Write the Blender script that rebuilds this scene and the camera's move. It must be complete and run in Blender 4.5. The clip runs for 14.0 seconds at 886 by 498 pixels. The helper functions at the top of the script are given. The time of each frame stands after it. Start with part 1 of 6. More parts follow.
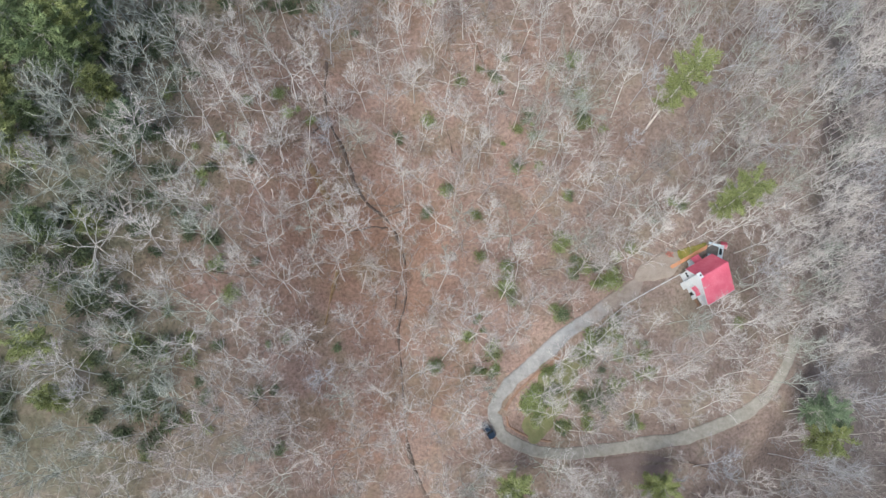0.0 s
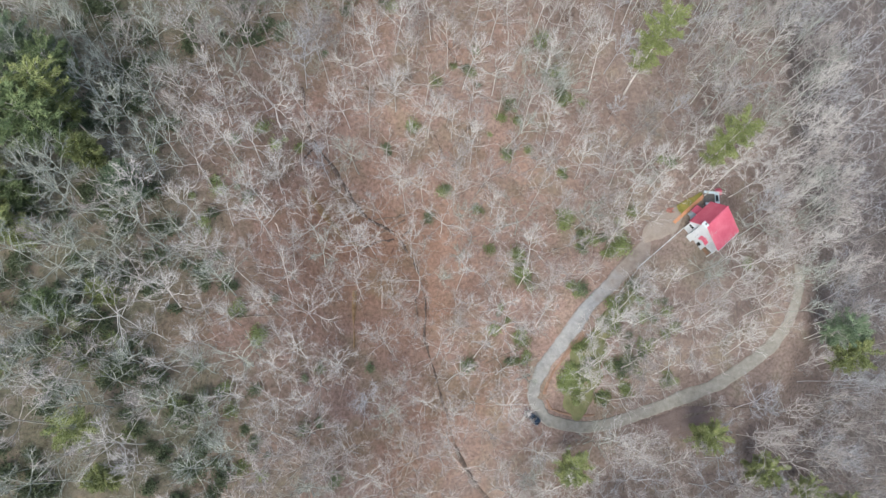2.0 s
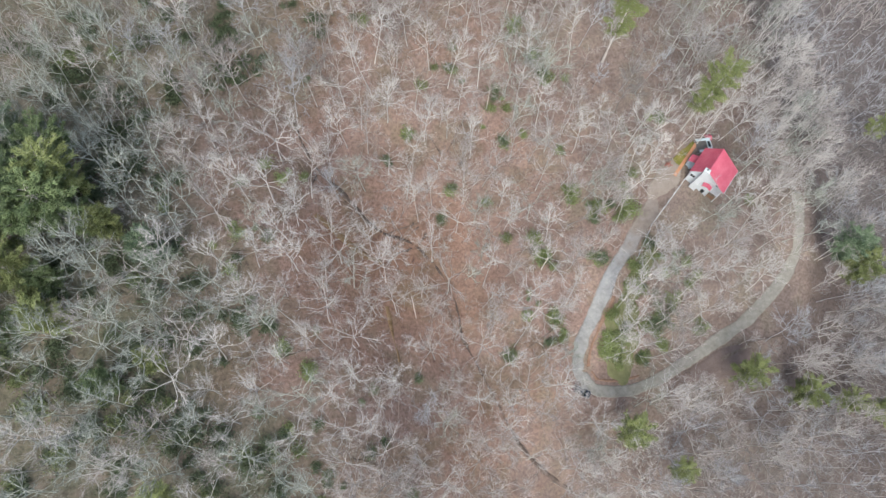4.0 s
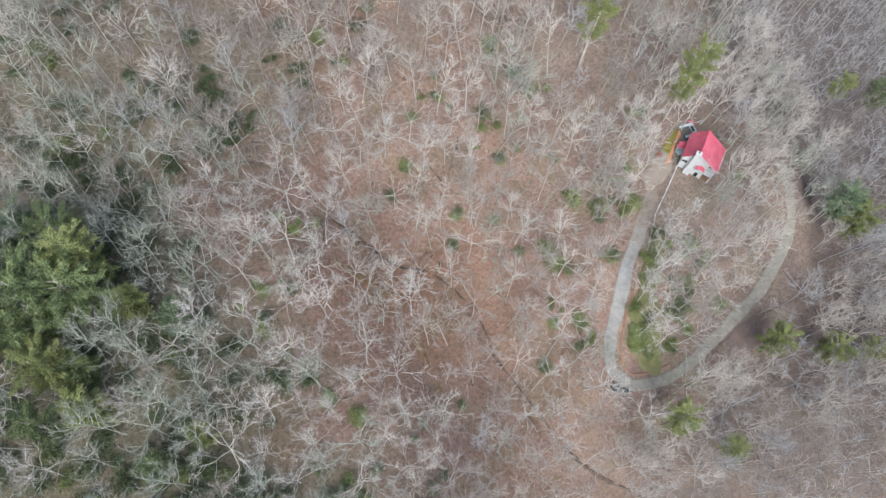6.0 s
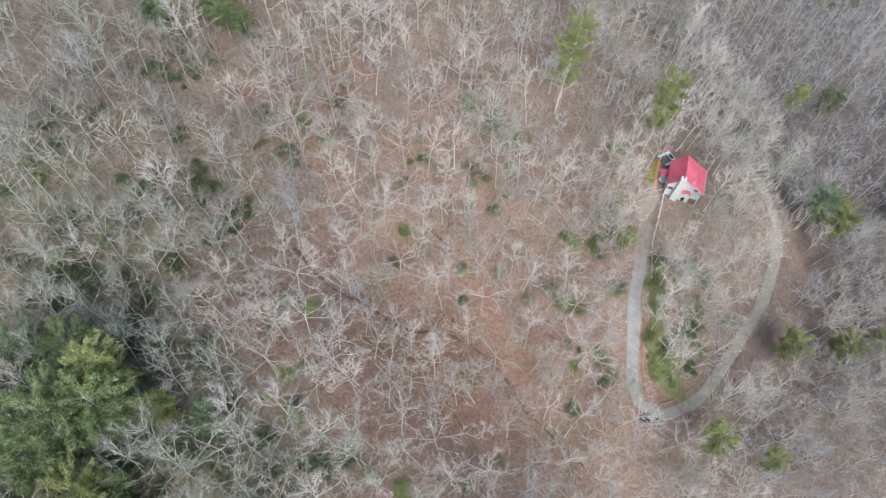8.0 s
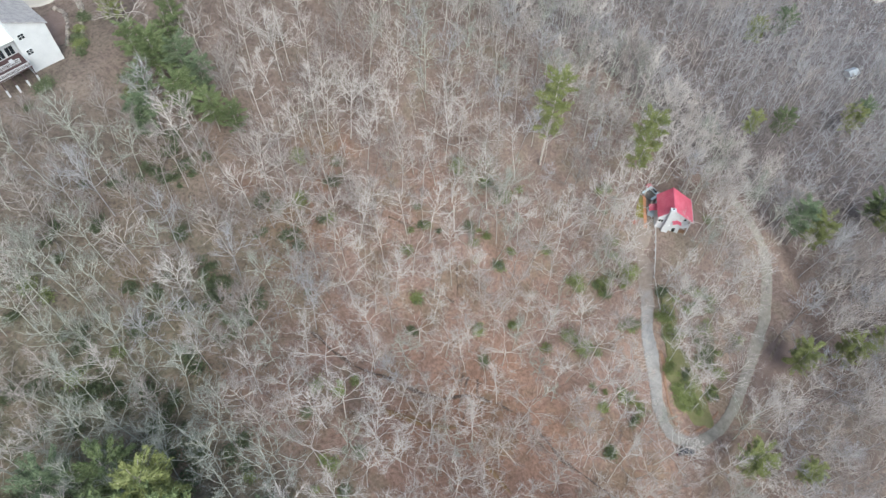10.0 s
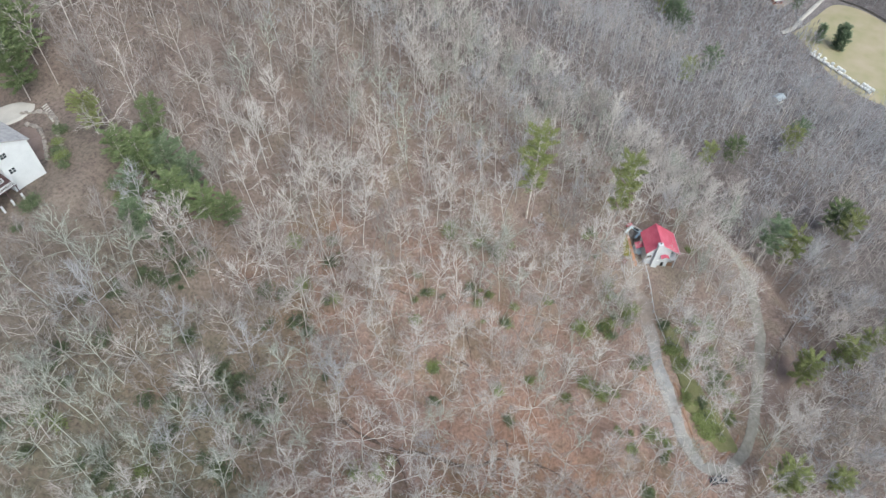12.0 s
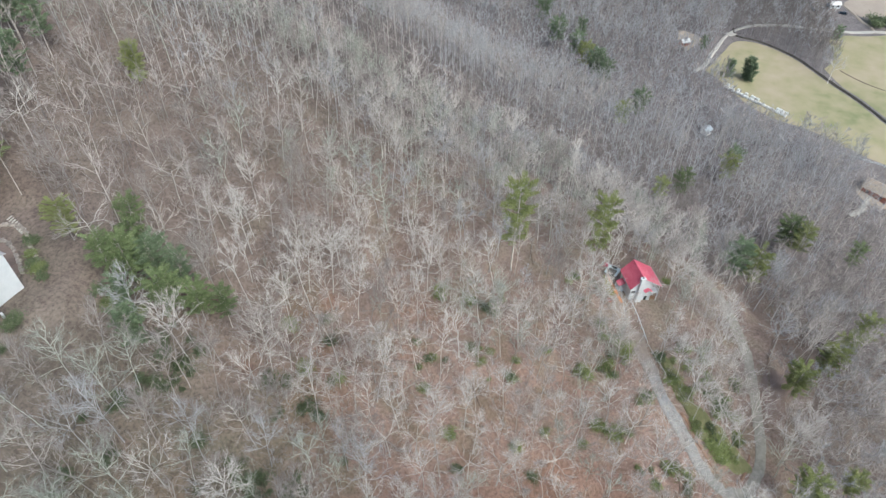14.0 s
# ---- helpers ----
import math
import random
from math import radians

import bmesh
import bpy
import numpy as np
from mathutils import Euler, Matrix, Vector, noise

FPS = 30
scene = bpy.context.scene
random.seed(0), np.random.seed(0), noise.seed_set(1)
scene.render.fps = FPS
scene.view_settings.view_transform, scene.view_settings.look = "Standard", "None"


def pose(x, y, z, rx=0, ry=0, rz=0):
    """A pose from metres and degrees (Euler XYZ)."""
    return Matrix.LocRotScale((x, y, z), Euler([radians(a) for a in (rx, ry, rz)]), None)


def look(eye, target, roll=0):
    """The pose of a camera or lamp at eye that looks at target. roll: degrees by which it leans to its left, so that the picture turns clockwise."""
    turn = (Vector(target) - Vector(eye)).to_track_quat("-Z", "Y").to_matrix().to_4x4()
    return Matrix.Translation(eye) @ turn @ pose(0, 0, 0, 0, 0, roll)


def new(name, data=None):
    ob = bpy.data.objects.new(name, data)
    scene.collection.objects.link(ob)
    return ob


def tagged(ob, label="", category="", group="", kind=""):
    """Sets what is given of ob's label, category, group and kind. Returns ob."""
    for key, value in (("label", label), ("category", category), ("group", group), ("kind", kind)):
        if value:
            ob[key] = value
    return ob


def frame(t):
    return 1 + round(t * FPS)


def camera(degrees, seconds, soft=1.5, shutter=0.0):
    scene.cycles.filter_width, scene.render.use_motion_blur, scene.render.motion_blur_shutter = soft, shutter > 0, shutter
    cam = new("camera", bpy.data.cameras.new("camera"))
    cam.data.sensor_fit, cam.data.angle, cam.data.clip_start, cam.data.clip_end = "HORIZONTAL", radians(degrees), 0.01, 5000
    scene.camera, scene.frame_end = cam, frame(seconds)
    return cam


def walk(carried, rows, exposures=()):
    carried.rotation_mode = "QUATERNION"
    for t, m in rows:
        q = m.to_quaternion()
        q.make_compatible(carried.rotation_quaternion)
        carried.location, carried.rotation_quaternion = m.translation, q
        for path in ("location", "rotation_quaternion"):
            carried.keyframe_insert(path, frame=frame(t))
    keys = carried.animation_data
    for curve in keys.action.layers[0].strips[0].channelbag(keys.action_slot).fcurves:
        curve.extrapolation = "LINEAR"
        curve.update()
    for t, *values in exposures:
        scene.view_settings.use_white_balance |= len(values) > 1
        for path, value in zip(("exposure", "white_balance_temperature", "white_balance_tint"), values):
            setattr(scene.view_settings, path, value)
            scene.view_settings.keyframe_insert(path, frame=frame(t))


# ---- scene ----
cam = camera(67.0, 14.0, soft=1.45)
METRES, EYE, TILT, LEAN, TURN = 100.0, 145.0, -73.25, -3.5, 0.0
ROWS = [
    (0.0, 0.0, 0.0, 0.0, -0.0, 0.0, -0.0),
    (0.5, -0.0266, 0.0008, -0.0012, -0.78, 0.07, 2.56),
    (1.0, -0.0569, 0.0016, 0.0002, -1.62, 0.08, 5.32),
    (1.5, -0.0904, 0.0024, 0.0028, -2.52, 0.03, 8.3),
    (2.0, -0.1258, 0.0032, 0.0075, -3.46, -0.08, 11.44),
    (2.5, -0.1621, 0.0041, 0.0145, -4.38, -0.25, 14.52),
    (3.0, -0.1995, 0.0059, 0.0242, -5.34, -0.46, 17.55),
    (5.5, -0.3729, 0.023, 0.0871, -10.25, -1.05, 31.17),
    (6.0, -0.3993, 0.028, 0.0984, -11.07, -0.11, 33.33),
    (6.5, -0.4227, 0.0331, 0.1114, -11.93, 0.74, 35.45),
    (7.0, -0.445, 0.0388, 0.1243, -12.84, 1.55, 37.58),
    (9.5, -0.5678, 0.0726, 0.2368, -18.67, 4.26, 48.13),
    (10.0, -0.5923, 0.0808, 0.2669, -20.14, 4.54, 50.22),
    (10.5, -0.6149, 0.0895, 0.2984, -21.73, 4.7, 52.33),
    (11.0, -0.6394, 0.1007, 0.3306, -23.59, 4.67, 54.43),
    (11.5, -0.6573, 0.109, 0.365, -25.56, 4.33, 56.46),
    (12.0, -0.677, 0.1194, 0.398, -27.79, 3.86, 58.52),
    (12.5, -0.695, 0.1305, 0.433, -30.34, 2.99, 60.5),
    (13.0, -0.7109, 0.1428, 0.4669, -33.1, 1.98, 62.47),
    (13.5, -0.7249, 0.1556, 0.5013, -36.28, 0.51, 64.38),
    (14.0, -0.7367, 0.1687, 0.5363, -40.02, -1.53, 66.25),
]
walk(cam, [(t, pose(0, 0, EYE, TILT, LEAN, TURN) @ pose(METRES * x, METRES * y, METRES * z, 90 + pitch, roll, yaw)) for t, x, y, z, yaw, pitch, roll in ROWS],
     exposures=[(0.0, 0.81, 6360, 5), (6.5, 0.81, 6370, 5), (11.0, 0.755, 6320, 4), (14.0, 0.72, 6280, 3)])

# ---- world and light: an even, overcast sky ----
world = bpy.data.worlds.new("world")
scene.world = world
world.use_nodes = True
wn = world.node_tree.nodes
sky = wn.new("ShaderNodeTexSky")
sky.sky_type, sky.sun_disc = "NISHITA", False
sky.sun_elevation, sky.sun_rotation = radians(48), radians(213)
sky.air_density, sky.dust_density, sky.ozone_density = 1.0, 4.0, 0.6
world.node_tree.links.new(sky.outputs[0], wn["Background"].inputs[0])
wn["Background"].inputs[1].default_value = 0.119
sun_data = bpy.data.lights.new("sun", "SUN")
sun_data.energy, sun_data.angle, sun_data.color = 1.5, radians(40), (1.0, 0.985, 0.96)
sun = new("sun", sun_data)
sun.matrix_world = look((0, 0, 300), (-math.sin(radians(213)) * 100, -math.cos(radians(213)) * 100, 300 - 111))


# ---- materials ----
def material(name, colors, scale=1.0, rough=0.9, metal=0.0, fine=8.0, bump=0.3, per_object=0.0, spread=(0.3, 0.7), distance=0.05):
    """Noise at two scales between colours, with a fine relief; per_object varies the value from thing to thing."""
    m = bpy.data.materials.new(name)
    m.use_nodes = True
    nt = m.node_tree
    nd, ln = nt.nodes, nt.links.new
    b = nd["Principled BSDF"]
    b.inputs["Roughness"].default_value, b.inputs["Metallic"].default_value = rough, metal
    b.inputs["Specular IOR Level"].default_value = 0.25
    co = nd.new("ShaderNodeNewGeometry")
    big, small = nd.new("ShaderNodeTexNoise"), nd.new("ShaderNodeTexNoise")
    big.inputs["Scale"].default_value, big.inputs["Detail"].default_value = scale, 5
    small.inputs["Scale"].default_value, small.inputs["Detail"].default_value = scale * fine, 4
    for n in (big, small):
        ln(co.outputs["Position"], n.inputs["Vector"])
    mix = nd.new("ShaderNodeMath")
    mix.operation = "MULTIPLY_ADD"
    mix.inputs[1].default_value = 0.45
    ln(small.outputs[0], mix.inputs[0])
    half = nd.new("ShaderNodeMath")
    half.operation = "MULTIPLY"
    half.inputs[1].default_value = 0.55
    ln(big.outputs[0], half.inputs[0])
    ln(half.outputs[0], mix.inputs[2])
    ramp = nd.new("ShaderNodeValToRGB")
    els = ramp.color_ramp.elements
    while len(els) < len(colors):
        els.new(0.5)
    for i, c in enumerate(colors):
        els[i].position = spread[0] + (spread[1] - spread[0]) * i / max(1, len(colors) - 1)
        els[i].color = (*c, 1)
    ln(mix.outputs[0], ramp.inputs[0])
    out = ramp.outputs[0]
    if per_object:
        info = nd.new("ShaderNodeObjectInfo")
        rng_ = nd.new("ShaderNodeMapRange")
        rng_.inputs[3].default_value, rng_.inputs[4].default_value = 1 - per_object, 1 + per_object
        ln(info.outputs["Random"], rng_.inputs[0])
        hsv = nd.new("ShaderNodeHueSaturation")
        ln(rng_.outputs[0], hsv.inputs["Value"])
        ln(out, hsv.inputs["Color"])
        out = hsv.outputs[0]
    ln(out, b.inputs["Base Color"])
    if bump:
        bp = nd.new("ShaderNodeBump")
        bp.inputs["Strength"].default_value, bp.inputs["Distance"].default_value = bump, distance
        ln(small.outputs[0], bp.inputs["Height"])
        ln(bp.outputs[0], b.inputs["Normal"])
    return m


def glass(name, color):
    m = bpy.data.materials.new(name)
    m.use_nodes = True
    b = m.node_tree.nodes["Principled BSDF"]
    b.inputs["Base Color"].default_value = (*color, 1)
    b.inputs["Roughness"].default_value, b.inputs["Specular IOR Level"].default_value = 0.06, 0.8
    return m


BARK = [material("bark_pale", [(0.44, 0.43, 0.414), (0.605, 0.592, 0.573), (0.72, 0.706, 0.685)], 0.5, per_object=0.1, bump=0.2),
        material("bark_pinkish", [(0.35, 0.33, 0.31), (0.51, 0.485, 0.46), (0.63, 0.605, 0.575)], 0.5, per_object=0.15, bump=0.2),
        material("bark_lichen", [(0.29, 0.31, 0.28), (0.45, 0.475, 0.43), (0.62, 0.645, 0.59)], 0.5, per_object=0.15, bump=0.2),
        # violet grey made bluer, the haze of the distance put into the bark colour
        material("bark_haze_violet", [(0.29, 0.295, 0.31), (0.42, 0.425, 0.445), (0.54, 0.545, 0.56)], 0.5, per_object=0.15, bump=0.2),
        # darker bark for trees deeper in the woods, their shade put into the colour
        material("bark_shade_umber", [(0.21, 0.195, 0.19), (0.32, 0.30, 0.29), (0.43, 0.405, 0.39)], 0.5, per_object=0.15, bump=0.2)]
TWIG = [material("twigs_pale", [(0.40, 0.378, 0.366), (0.55, 0.524, 0.508)], 0.15, per_object=0.12, bump=0),
        material("twigs_pink", [(0.28, 0.253, 0.244), (0.395, 0.36, 0.348)], 0.15, per_object=0.15, bump=0),
        material("twigs_lichen", [(0.24, 0.26, 0.235), (0.38, 0.40, 0.36)], 0.15, per_object=0.15, bump=0),
        # bluer, lighter twigs with distance haze painted in
        material("twigs_haze_violet", [(0.305, 0.31, 0.328), (0.43, 0.435, 0.456)], 0.15, per_object=0.15, bump=0),
        # darkened twigs to match, shade put into the colour
        material("twigs_shade_umber", [(0.20, 0.182, 0.175), (0.29, 0.267, 0.257)], 0.15, per_object=0.15, bump=0)]
NEEDLE = [material("needles_green", [(0.085, 0.118, 0.052), (0.155, 0.205, 0.098), (0.24, 0.30, 0.16)], 0.6, 0.7, per_object=0.2, bump=0),
          material("needles_yellow", [(0.145, 0.17, 0.062), (0.23, 0.265, 0.108), (0.325, 0.36, 0.178)], 0.6, 0.7, per_object=0.15, bump=0),
          material("needles_grey", [(0.085, 0.125, 0.072), (0.155, 0.21, 0.13), (0.24, 0.305, 0.20)], 0.6, 0.7, per_object=0.15, bump=0)]
LEAF = [material("leaves_dark", [(0.068, 0.092, 0.05), (0.125, 0.16, 0.088), (0.195, 0.23, 0.135)], 0.8, 0.55, per_object=0.25, bump=0),
        material("leaves_bright", [(0.135, 0.17, 0.065), (0.205, 0.25, 0.10), (0.285, 0.325, 0.16)], 0.8, 0.6, per_object=0.25, bump=0)]
BARE_LOG = material("weathered_wood", [(0.10, 0.07, 0.05), (0.22, 0.17, 0.14), (0.34, 0.29, 0.25)], 2.0, per_object=0.3)
WHITE_LOG = material("bleached_wood", [(0.5, 0.44, 0.38), (0.72, 0.66, 0.6)], 2.0)
def gravel_material():
    """Grey gravel, sandier further along the drive, with fallen leaves drifted in from its edges and a leafy crown between the wheel tracks."""
    m = bpy.data.materials.new("gravel")
    m.use_nodes = True
    nd, ln = m.node_tree.nodes, m.node_tree.links.new
    b = nd["Principled BSDF"]
    b.inputs["Roughness"].default_value, b.inputs["Specular IOR Level"].default_value = 0.95, 0.2
    co = nd.new("ShaderNodeNewGeometry")

    def ramp(scale, detail, stops, rough=0.6):
        n, r = nd.new("ShaderNodeTexNoise"), nd.new("ShaderNodeValToRGB")
        n.inputs["Scale"].default_value, n.inputs["Detail"].default_value, n.inputs["Roughness"].default_value = scale, detail, rough
        ln(co.outputs["Position"], n.inputs["Vector"])
        ln(n.outputs[0], r.inputs[0])
        e = r.color_ramp.elements
        while len(e) < len(stops):
            e.new(0.5)
        for i, (p, c) in enumerate(stops):
            e[i].position, e[i].color = p, (*c, 1)
        return n, r.outputs[0]

    def maths(op, a, c, d=None):
        n = nd.new("ShaderNodeMath")
        n.operation = op
        for i, v in enumerate((a, c, d)):
            if v is None:
                continue
            if isinstance(v, (int, float)):
                n.inputs[i].default_value = v
            else:
                ln(v, n.inputs[i])
        return n.outputs[0]

    def blend(fac, a, c):
        x = nd.new("ShaderNodeMix")
        x.data_type = "RGBA"
        ln(fac, x.inputs[0])
        ln(a, x.inputs[6])
        ln(c, x.inputs[7])
        return x.outputs[2]

    _, grey = ramp(0.6, 7, [(0.32, (0.205, 0.211, 0.222)), (0.5, (0.285, 0.292, 0.304)), (0.68, (0.355, 0.36, 0.366))], 0.72)
    _, sand = ramp(0.6, 7, [(0.32, (0.205, 0.197, 0.172)), (0.5, (0.285, 0.274, 0.244)), (0.68, (0.36, 0.345, 0.31))], 0.72)
    _, leaf = ramp(1.1, 6, [(0.3, (0.14, 0.105, 0.085)), (0.5, (0.215, 0.165, 0.138)), (0.7, (0.29, 0.235, 0.20))], 0.7)
    at = {}
    for k in ("run", "edge"):
        at[k] = nd.new("ShaderNodeAttribute")
        at[k].attribute_name = k
    big, _ = ramp(0.25, 4, [(0, (0, 0, 0)), (1, (1, 1, 1))])
    wisp, _ = ramp(0.9, 6, [(0, (0, 0, 0)), (1, (1, 1, 1))], 0.75)
    along_ = nd.new("ShaderNodeMapRange")
    along_.inputs[1].default_value, along_.inputs[2].default_value = 0.28, 0.62
    ln(maths("MULTIPLY_ADD", big.outputs[0], 0.25, at["run"].outputs["Fac"]), along_.inputs[0])
    c = blend(along_.outputs[0], grey, sand)
    _, dirt = ramp(0.5, 6, [(0.3, (0.205, 0.172, 0.15)), (0.5, (0.275, 0.235, 0.208)), (0.7, (0.335, 0.295, 0.268))], 0.7)
    yard_ = nd.new("ShaderNodeMapRange")
    yard_.inputs[1].default_value, yard_.inputs[2].default_value = 0.215, 0.15
    ln(maths("MULTIPLY_ADD", big.outputs[0], 0.12, at["run"].outputs["Fac"]), yard_.inputs[0])
    c = blend(yard_.outputs[0], c, dirt)
    drift = nd.new("ShaderNodeMapRange")
    drift.inputs[1].default_value, drift.inputs[2].default_value = 1.18, 1.55
    ln(maths("ADD", maths("MULTIPLY_ADD", wisp.outputs[0], 0.9, at["edge"].outputs["Fac"]), maths("MULTIPLY", big.outputs[0], 0.35)), drift.inputs[0])
    c = blend(drift.outputs[0], c, leaf)
    ln(c, b.inputs["Base Color"])
    bp = nd.new("ShaderNodeBump")
    bp.inputs["Strength"].default_value, bp.inputs["Distance"].default_value = 0.5, 0.08
    ln(wisp.outputs[0], bp.inputs["Height"])
    ln(bp.outputs[0], b.inputs["Normal"])
    return m


GRAVEL = gravel_material()
CUT_SOIL = material("red_soil", [(0.16, 0.105, 0.08), (0.26, 0.165, 0.12), (0.33, 0.23, 0.175)], 0.7, fine=6, bump=0.6, distance=0.2)
PASTURE = material("pasture", [(0.205, 0.225, 0.12), (0.30, 0.285, 0.175), (0.35, 0.312, 0.215), (0.39, 0.335, 0.25)], 0.02, fine=5, bump=0.1, spread=(0.34, 0.64))
LAWN = material("lawn", [(0.12, 0.125, 0.025), (0.21, 0.195, 0.05), (0.30, 0.24, 0.085)], 0.5, fine=8, bump=0.5)
WATER = material("creek_water", [(0.04, 0.04, 0.035), (0.09, 0.08, 0.07)], 0.3, 0.15, bump=0.1)
RED_METAL = material("red_metal_roof", [(0.50, 0.085, 0.14), (0.58, 0.13, 0.195), (0.66, 0.21, 0.275)], 0.35, 0.42, fine=10, bump=0.05)
WHITE_PAINT = material("white_siding", [(0.52, 0.56, 0.60), (0.64, 0.68, 0.715)], 0.6, 0.6, fine=10, bump=0.1)
BLUE_WHITE = material("pale_blue_paint", [(0.50, 0.62, 0.69), (0.66, 0.77, 0.82)], 0.9, 0.55, bump=0.1)
GREY_SHINGLE = material("grey_shingles", [(0.25, 0.25, 0.26), (0.38, 0.38, 0.39), (0.48, 0.48, 0.48)], 1.2, fine=8, bump=0.4)
PALE_METAL = material("pale_green_metal", [(0.62, 0.70, 0.67), (0.74, 0.80, 0.77)], 0.6, 0.4, bump=0.05)
DECK_WOOD = material("dark_deck_boards", [(0.05, 0.03, 0.035), (0.10, 0.065, 0.07)], 1.5, 0.7)
BROWN_WOOD = material("brown_wood", [(0.16, 0.09, 0.06), (0.28, 0.18, 0.12)], 1.5, 0.8)
GREY_BOARDS = material("grey_boards", [(0.10, 0.095, 0.09), (0.19, 0.18, 0.17)], 1.5, 0.8)
ORANGE_WOOD = material("orange_boards", [(0.46, 0.20, 0.10), (0.60, 0.32, 0.20)], 1.0, 0.8)
CONCRETE = material("concrete", [(0.38, 0.37, 0.35), (0.50, 0.49, 0.465)], 0.5, fine=9, bump=0.2)
PALE_LANE = material("pale_gravel_lane", [(0.30, 0.29, 0.275), (0.40, 0.39, 0.37), (0.48, 0.465, 0.44)], 0.25, fine=10, bump=0.2)
STONE = material("field_stone", [(0.17, 0.155, 0.14), (0.29, 0.265, 0.245), (0.39, 0.365, 0.335)], 1.4, per_object=0.25)
RED_PAINT = material("red_paint", [(0.42, 0.05, 0.08), (0.55, 0.09, 0.12)], 1.0, 0.6, bump=0.1)
CAR_PAINT = material("dark_blue_car_paint", [(0.02, 0.035, 0.06), (0.035, 0.055, 0.085)], 0.5, 0.22, metal=0.3, bump=0)
TYRE = material("tyre_rubber", [(0.015, 0.015, 0.015), (0.03, 0.03, 0.03)], 3, 0.9)
CHROME = material("bright_metal", [(0.55, 0.55, 0.56), (0.7, 0.7, 0.7)], 2, 0.3, metal=0.9, bump=0)
GLASS = glass("dark_glass", (0.02, 0.028, 0.035))
FILM = material("white_plastic_film", [(0.60, 0.62, 0.62), (0.74, 0.76, 0.76)], 1.2, 0.4, per_object=0.12, bump=0.15)
SILVER = material("silver_paint", [(0.55, 0.57, 0.58), (0.72, 0.73, 0.74)], 0.8, 0.35, bump=0)
BLUE_TIN = material("blue_grey_tin", [(0.42, 0.50, 0.56), (0.58, 0.64, 0.69)], 0.8, 0.45, bump=0.1)
BRICK_RED = material("brick_red_siding", [(0.26, 0.10, 0.08), (0.38, 0.17, 0.13)], 0.8, 0.8)
BED = material("stream_bed_earth", [(0.055, 0.042, 0.036), (0.11, 0.085, 0.072), (0.20, 0.155, 0.135)], 1.2, fine=4, bump=0.5, distance=0.1)
OCHRE = material("ochre_mud", [(0.11, 0.07, 0.035), (0.20, 0.135, 0.075), (0.26, 0.19, 0.135)], 0.9, fine=5, bump=0.4)
VERGE = material("rough_grass", [(0.12, 0.124, 0.064), (0.165, 0.172, 0.084), (0.235, 0.207, 0.138)], 0.5, fine=9, bump=0.6, distance=0.15)
CUT_LEAF = material("reddish_leaves", [(0.14, 0.108, 0.097), (0.20, 0.155, 0.14), (0.25, 0.20, 0.183)], 0.4, fine=9, bump=0.5, distance=0.15)
FAR_YARD = material("pinkish_yard", [(0.30, 0.26, 0.225), (0.40, 0.35, 0.30)], 0.1, fine=10)
FLOWER = material("red_flowers", [(0.30, 0.08, 0.07), (0.48, 0.20, 0.17), (0.30, 0.20, 0.12)], 2.0, bump=0, per_object=0.2)
DIRT = material("pale_dirt", [(0.22, 0.185, 0.16), (0.29, 0.25, 0.22), (0.35, 0.31, 0.28)], 0.4, fine=10, bump=0.4)


# ---- mesh helpers ----
def mesh(name, verts, faces, mats, index=None, smooth=False):
    """A mesh of triangles or of mixed faces, from arrays or lists."""
    me = bpy.data.meshes.new(name)
    if isinstance(faces, np.ndarray):
        n = len(faces)
        me.vertices.add(len(verts))
        me.vertices.foreach_set("co", np.asarray(verts, np.float32).ravel())
        k = faces.shape[1]
        me.loops.add(n * k)
        me.polygons.add(n)
        me.loops.foreach_set("vertex_index", faces.astype(np.int32).ravel())
        me.polygons.foreach_set("loop_start", np.arange(0, n * k, k, dtype=np.int32))
        me.update(calc_edges=True)
    else:
        me.from_pydata([tuple(v) for v in verts], [], faces)
    for m in mats if isinstance(mats, (list, tuple)) else [mats]:
        me.materials.append(m)
    if index is not None:
        me.polygons.foreach_set("material_index", np.asarray(index, np.int32))
    if smooth:
        me.polygons.foreach_set("use_smooth", np.ones(len(me.polygons), bool))
    return me


def part(name, data, parent, label="", at=None):
    """Links a mesh as one part under a thing or another part."""
    ob = new(name, data)
    ob.parent = parent
    if at is not None:
        ob.matrix_local = at
    if label:
        ob["label"] = label
    return ob


def thing(name, m, label, category, group="", kind=""):
    ob = new(name)
    ob.empty_display_size = 0.5
    ob.matrix_world = m
    return tagged(ob, label, category, group, kind)


def box_bm(bm, lo, hi):
    """Adds a box between two corners to a bmesh."""
    c, s = [(a + b) / 2 for a, b in zip(lo, hi)], [abs(b - a) for a, b in zip(lo, hi)]
    return bmesh.ops.create_cube(bm, size=1, matrix=Matrix.LocRotScale(c, None, s))["verts"]


def beam_bm(bm, a, b, w, h):
    """Adds a bar of section w x h between two points."""
    a, b = Vector(a), Vector(b)
    d = b - a
    m = Matrix.Translation((a + b) / 2) @ d.to_track_quat("Z", "X").to_matrix().to_4x4() @ Matrix.Diagonal((w, h, d.length, 1))
    return bmesh.ops.create_cube(bm, size=1, matrix=m)["verts"]


